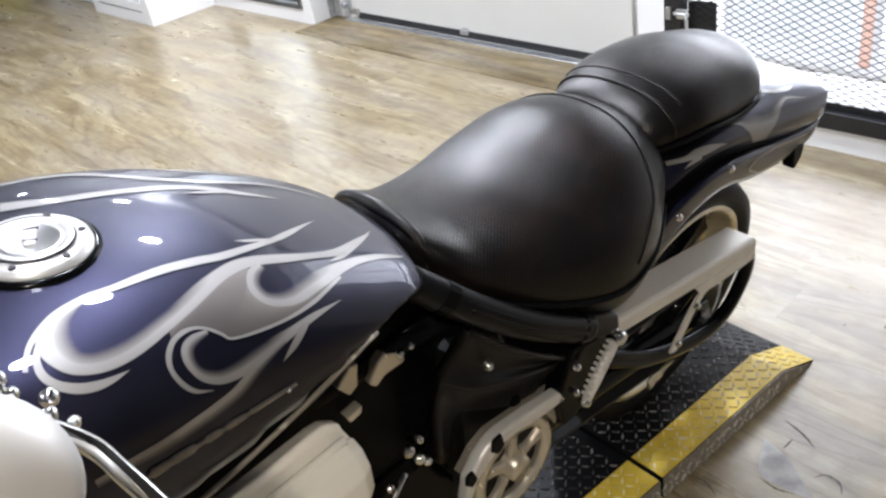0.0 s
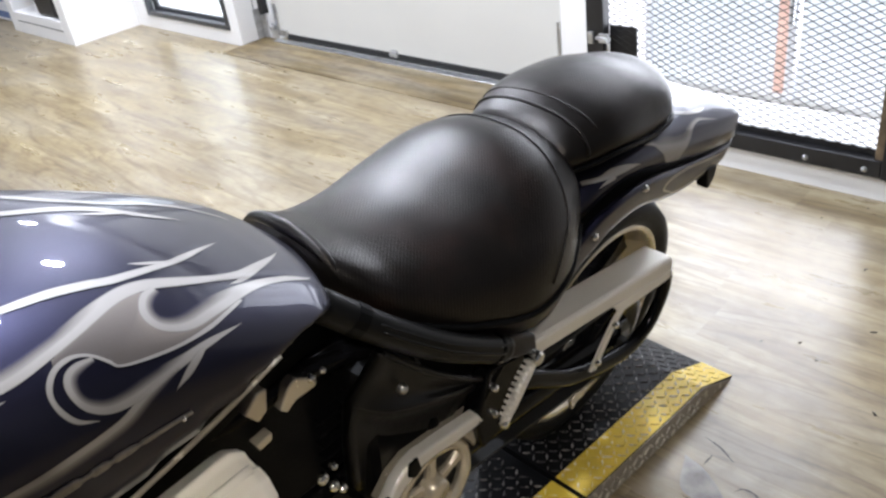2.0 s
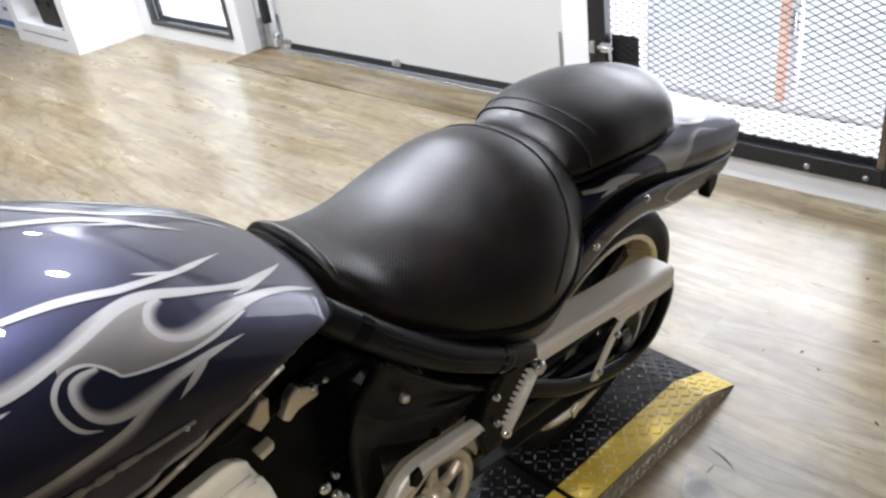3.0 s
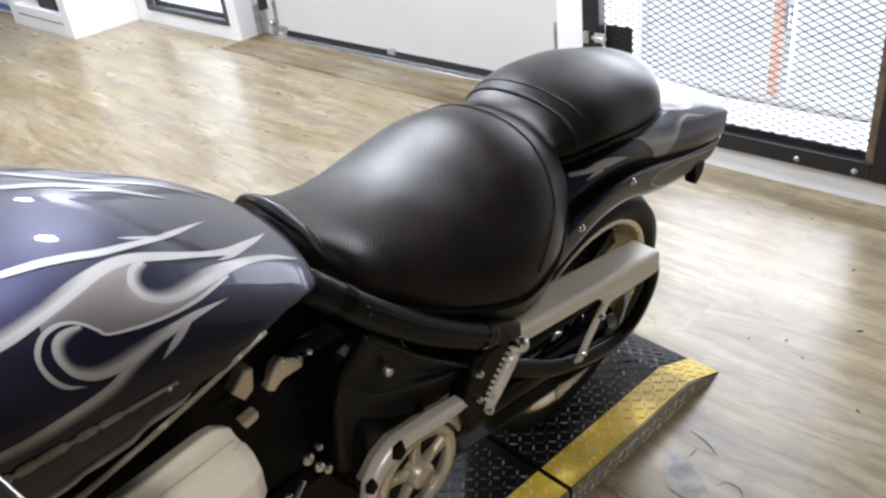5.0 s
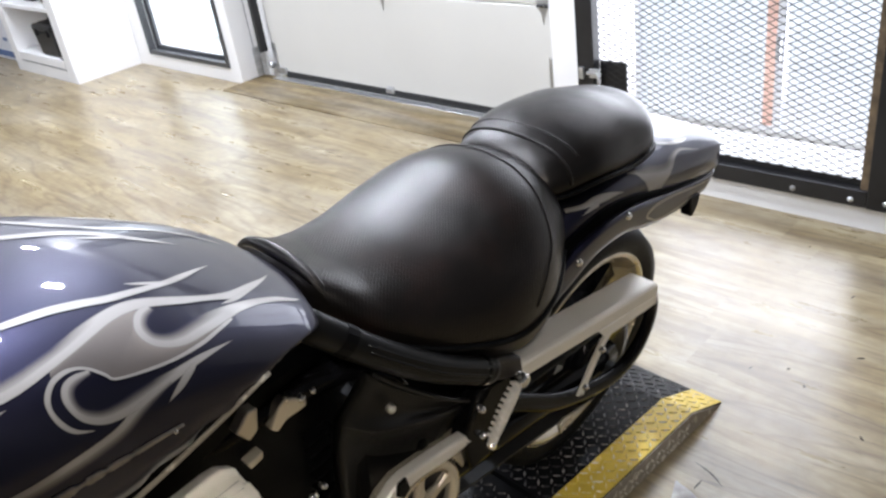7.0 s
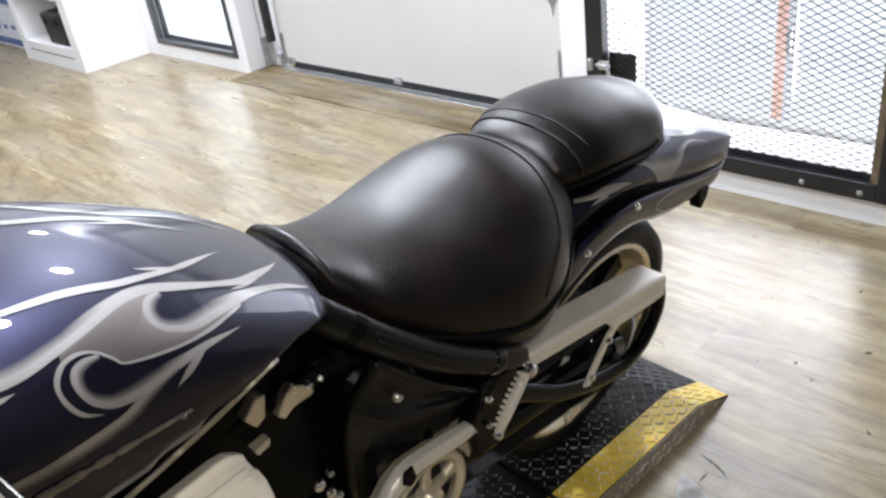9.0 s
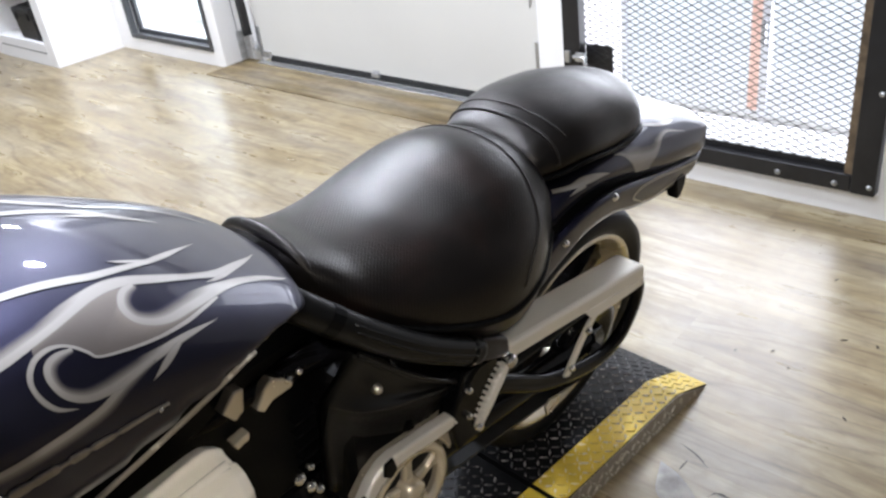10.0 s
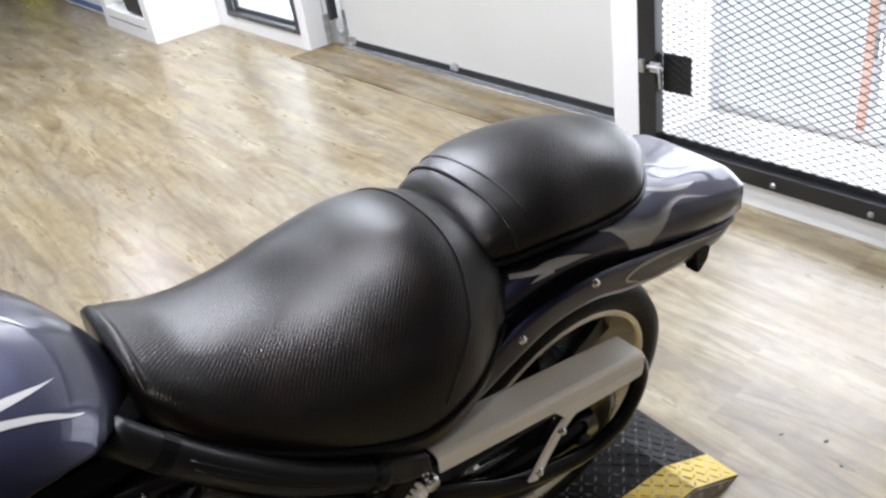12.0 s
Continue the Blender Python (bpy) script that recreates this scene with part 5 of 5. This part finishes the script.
# frame and engine: black masses with fins and bright bits
part("frame_tube", tube_bm(spline([(-0.25, -0.05, 0.80), (0.05, -0.05, 0.72), (0.30, -0.05, 0.70), (0.48, -0.08, 0.71), (0.56, -0.11, 0.66), (0.60, -0.11, 0.50), (0.60, -0.10, 0.30)], 30), 0.021, 12), GLOSS_BLACK, bike, "gloss black frame tube", smooth=True)
part("frame_tube", tube_bm(spline([(-0.25, 0.05, 0.80), (0.05, 0.05, 0.72), (0.30, 0.05, 0.70), (0.48, 0.08, 0.71), (0.56, 0.11, 0.66), (0.60, 0.11, 0.50), (0.60, 0.10, 0.30)], 30), 0.021, 12), GLOSS_BLACK, bike, "gloss black frame tube", smooth=True)
engine = part("engine_block", box_bm(-0.12, 0.56, -0.085, 0.10, 0.10, 0.50, 0.03), GLOSS_BLACK, bike, "black engine block")
# added black block: hides the bright floor behind, for the dark of the engine bay
part("gap_filler", box_bm(0.10, 0.57, -0.070, 0.070, 0.47, 0.775, 0.03), PLASTIC, engine, "black filler behind the cylinders, added to keep the gap dark")
for k in range(6):
    z = 0.50 + k * 0.024
    part("cooling_fin", box_bm(0.425, 0.505, -0.088, -0.060, z, z + 0.004, 0.0015, 1), GLOSS_BLACK, engine, "black cylinder fin")
part("battery_box", box_bm(0.47, 0.80, -0.125, 0.10, 0.42, 0.70, 0.02), PLASTIC, engine, "black battery box under the seat")
part("cylinder_core", box_bm(0.375, 0.48, -0.06, 0.06, 0.48, 0.70, 0.02), GLOSS_BLACK, engine)
# polished head cover: flat facets with worn edges
FACETS = [(-1.0, -0.55), (-1.0, 0.30), (-0.72, 0.78), (-0.30, 0.92), (-0.22, 0.80), (0.18, 0.88), (0.30, 1.02), (0.72, 0.86), (1.0, 0.40), (1.0, -0.55), (0.55, -1.0), (-0.55, -1.0)]
rings = []
for i in range(17):
    u = i / 16
    k = 1.0 if u < 0.90 else 1.0 - ((u - 0.90) / 0.10) ** 2 * 0.22
    rings.append([Vector((0.02 + 0.268 * u, -0.152 + 0.052 * k * a, 0.664 + 0.020 * u + 0.056 * k * b)) for a, b in FACETS])
bm = loft_bm(rings)
bmesh.ops.recalc_face_normals(bm, faces=bm.faces)
bmesh.ops.bevel(bm, geom=[e for e in bm.edges if len(e.link_faces) == 2 and e.calc_face_angle(0) > 0.35], offset=0.003, segments=2, affect="EDGES", profile=0.5)
head = part("head_cover", bm, CAST_CREAM, bike, "cream polished cylinder head cover with flat facets")
part("cover_rib", tube_bm([(0.04 + 0.235 * i / 10, -0.168, 0.716 + 0.016 * i / 10) for i in range(11)], 0.006, 8), CAST_CREAM, head, smooth=True)
part("bright_plate", prism_bm([(0.320, 0.728), (0.342, 0.750), (0.357, 0.747), (0.351, 0.712), (0.336, 0.704)], -0.095, -0.075, 0.003), CREAM_ALLOY, engine, "pale alloy lug")
part("bright_plate", prism_bm([(0.370, 0.694), (0.386, 0.722), (0.398, 0.730), (0.433, 0.706), (0.429, 0.694), (0.396, 0.694), (0.380, 0.684)], -0.092, -0.075, 0.003), CREAM_ALLOY, engine, "pale alloy lug")
part("bright_plate", prism_bm([(0.326, 0.668), (0.352, 0.672), (0.350, 0.660), (0.330, 0.656)], -0.092, -0.075, 0.002), CREAM_ALLOY, engine, "pale alloy lug")
for x, v, h, r in ((0.424, -0.09, 0.712, 0.007), (0.443, -0.09, 0.713, 0.006), (0.396, -0.115, 0.560, 0.010), (0.410, -0.118, 0.535, 0.009), (0.425, -0.115, 0.515, 0.008), (0.418, -0.112, 0.565, 0.006), (0.355, -0.115, 0.520, 0.007), (0.472, -0.11, 0.60, 0.004)):
    dome_bolt(engine, x, v, h, r)
part("gear_rod", tube_bm([(0.29, -0.125, 0.44), (0.375, -0.128, 0.545)], 0.0045, 8), CHROME, engine, "bright linkage rod", smooth=True)
part("stand_tab", prism_bm([(0.968, 0.262), (0.985, 0.272), (1.020, 0.262), (1.012, 0.244), (0.992, 0.247), (0.975, 0.236)], -0.128, -0.120, 0.002), CREAM_ALLOY, bike, "pale metal tab")

# handlebar end: lever, pale mirror housing with a chrome rim, small bolts
bar = part("handlebar", tube_bm(spline([(-0.16, 0.0, 1.06), (-0.15, -0.12, 1.09), (-0.13, -0.26, 1.12), (-0.10, -0.40, 1.13), (-0.08, -0.52, 1.11)], 30), 0.0125, 14), CHROME, bike, "chrome handlebar", smooth=True)
part("clutch_lever", tube_bm(spline([(-0.024, -0.355, 1.163), (0.007, -0.375, 1.128), (0.015, -0.40, 1.115), (0.022, -0.43, 1.099), (0.032, -0.48, 1.076)], 24), 0.0056, 12, 1.2), CHROME, bar, "chrome clutch lever", smooth=True)
part("bar_clamp", box_bm(-0.19, -0.13, -0.06, 0.06, 1.00, 1.08, 0.015), CHROME, bar, "chrome handlebar clamp")
rings = []
for i in range(21):
    a = -math.pi / 2 + math.pi * i / 20
    r = max(0.03, math.cos(a)) ** 0.8
    rings.append([Vector((0.036 * r * math.cos(b), 0.032 * math.sin(a), 0.050 * r * math.sin(b))) for b in (2 * math.pi * j / 40 for j in range(40))])
bm = loft_bm(rings)
bmesh.ops.transform(bm, matrix=Matrix.Translation((-0.037, -0.405, 1.164)) @ pose(0, 0, 0, 0, -14, 0), verts=bm.verts)
part("mirror", bm, SATIN, bike, "pale rounded mirror housing on the handlebar", smooth=True)
for x, v, h, r in ((-0.013, -0.36, 1.181, 0.005), (-0.011, -0.37, 1.176, 0.004), (-0.014, -0.36, 1.170, 0.0045), (0.0, -0.37, 1.152, 0.0045), (0.010, -0.36, 1.130, 0.004), (0.006, -0.345, 1.142, 0.006)):
    part("clamp_screw", lathe_bm([(0.0, -r), (r * 0.5, -r * 0.86), (r * 0.86, -r * 0.5), (r, 0.0), (r, r)], 16, Matrix.Translation((x, v, h)) @ pose(0, 0, 0, -40, 0, 0)), CHROME, bar, "bright clamp screw", smooth=True)
# side stand
part("side_stand", tube_bm(spline([(0.36, -0.10, 0.20), (0.40, -0.20, 0.09), (0.42, -0.26, 0.012)], 10), 0.012, 10), GLOSS_BLACK, bike, "black side stand", smooth=True)

# ---- the stand the rear wheel is on ----
stand = thing("drive_on_stand", "black and yellow diamond plate motorcycle drive-on stand", "motorcycle stand", pose(1.524, 0.656, 0, 0, 0, -3.6))
RAMP_H, RAMP_L, STRIP, DEPTH = 0.058, 0.135, 0.084, 0.50


def slope_z(x):
    return RAMP_H * min(1.0, max(0.0, -x) / RAMP_L)


def lozenges(bm, xs, x1, y0, y1, mapping, pitch=0.0205):
    """Raised diamond tread marks, turned alternately, over a rectangle."""
    i = 0
    x = xs
    while x < x1:
        j = 0
        y = y0
        while y < y1:
            a = radians(38 if (i + j) % 2 else -52)
            c, s = math.cos(a), math.sin(a)
            pts = [(-0.0108, 0), (0, -0.0030), (0.0108, 0), (0, 0.0030)]
            base = [bm.verts.new(mapping(x + u * c - v * s, y + u * s + v * c, 0.0)) for u, v in pts]
            ridge = [bm.verts.new(mapping(x + u * c, y + u * s, 0.0036)) for u in (-0.0070, 0.0070)]
            bm.faces.new((base[0], base[1], ridge[0]))
            bm.faces.new((base[1], base[2], ridge[1]))
            bm.faces.new((base[1], ridge[1], ridge[0]))
            bm.faces.new((base[2], base[3], ridge[1]))
            bm.faces.new((base[3], base[0], ridge[0]))
            bm.faces.new((base[3], ridge[0], ridge[1]))
            y += pitch
            j += 1
        x += pitch
        i += 1


SPLIT = -0.572
for a, b in ((SPLIT + 0.006, 0.0), (-2.1, SPLIT - 0.006)):
    end = [(b, 0.0)] if b < 0 else [(0.0, 0.0), (0.0, 0.002)]
    top = [(-RAMP_L, RAMP_H)] if b == 0 else [(b, RAMP_H)]
    panel = part("deck", prism_bm([(a, 0.0)] + end + top + [(a, RAMP_H)], 0.001, DEPTH), BLACK_PLATE, stand, "black diamond plate deck")
    strip_top = [(a, RAMP_H - 0.001), (min(b, -RAMP_L), RAMP_H - 0.001)] + ([(b, 0.0012)] if b == 0 else [])
    part("edge_strip", prism_bm(strip_top + [(x, z + 0.0028) for x, z in strip_top[::-1]], 0.002, STRIP), YELLOW, panel, "yellow painted edge strip")
    side_out = [(a, 0.001)] + ([(-0.01, 0.001), (-RAMP_L, RAMP_H - 0.001)] if b == 0 else [(b, 0.001), (b, RAMP_H - 0.001)]) + [(a, RAMP_H - 0.001)]
    part("side_plate", prism_bm(side_out, -0.002, 0.0005), BARE_PLATE, panel, "scuffed bare side plate")
near = max(-1.1, -2.1)
bm = bmesh.new()
lozenges(bm, SPLIT + 0.02, -0.012, STRIP + 0.012, DEPTH - 0.01, lambda x, y, z: (x, y, slope_z(x) + z))
lozenges(bm, near, SPLIT - 0.02, STRIP + 0.012, DEPTH - 0.01, lambda x, y, z: (x, y, slope_z(x) + z))
tagged(part("deck_tread", bm, BLACK_TREAD, stand, "raised black diamond tread"), kind="stuff")
bm = bmesh.new()
lozenges(bm, SPLIT + 0.02, -0.012, 0.014, STRIP - 0.006, lambda x, y, z: (x, y, slope_z(x) + z + 0.0018))
lozenges(bm, near, SPLIT - 0.02, 0.014, STRIP - 0.006, lambda x, y, z: (x, y, slope_z(x) + z + 0.0018))
tagged(part("strip_tread", bm, YELLOW_TREAD, stand, "raised yellow diamond tread"), kind="stuff")
bm = bmesh.new()
lozenges(bm, near, -0.155, 0.012, RAMP_H - 0.006, lambda x, y, z: (x, -0.002 - z, y))
tagged(part("side_tread", bm, BARE_TREAD, stand, "raised bare diamond tread"), kind="stuff")
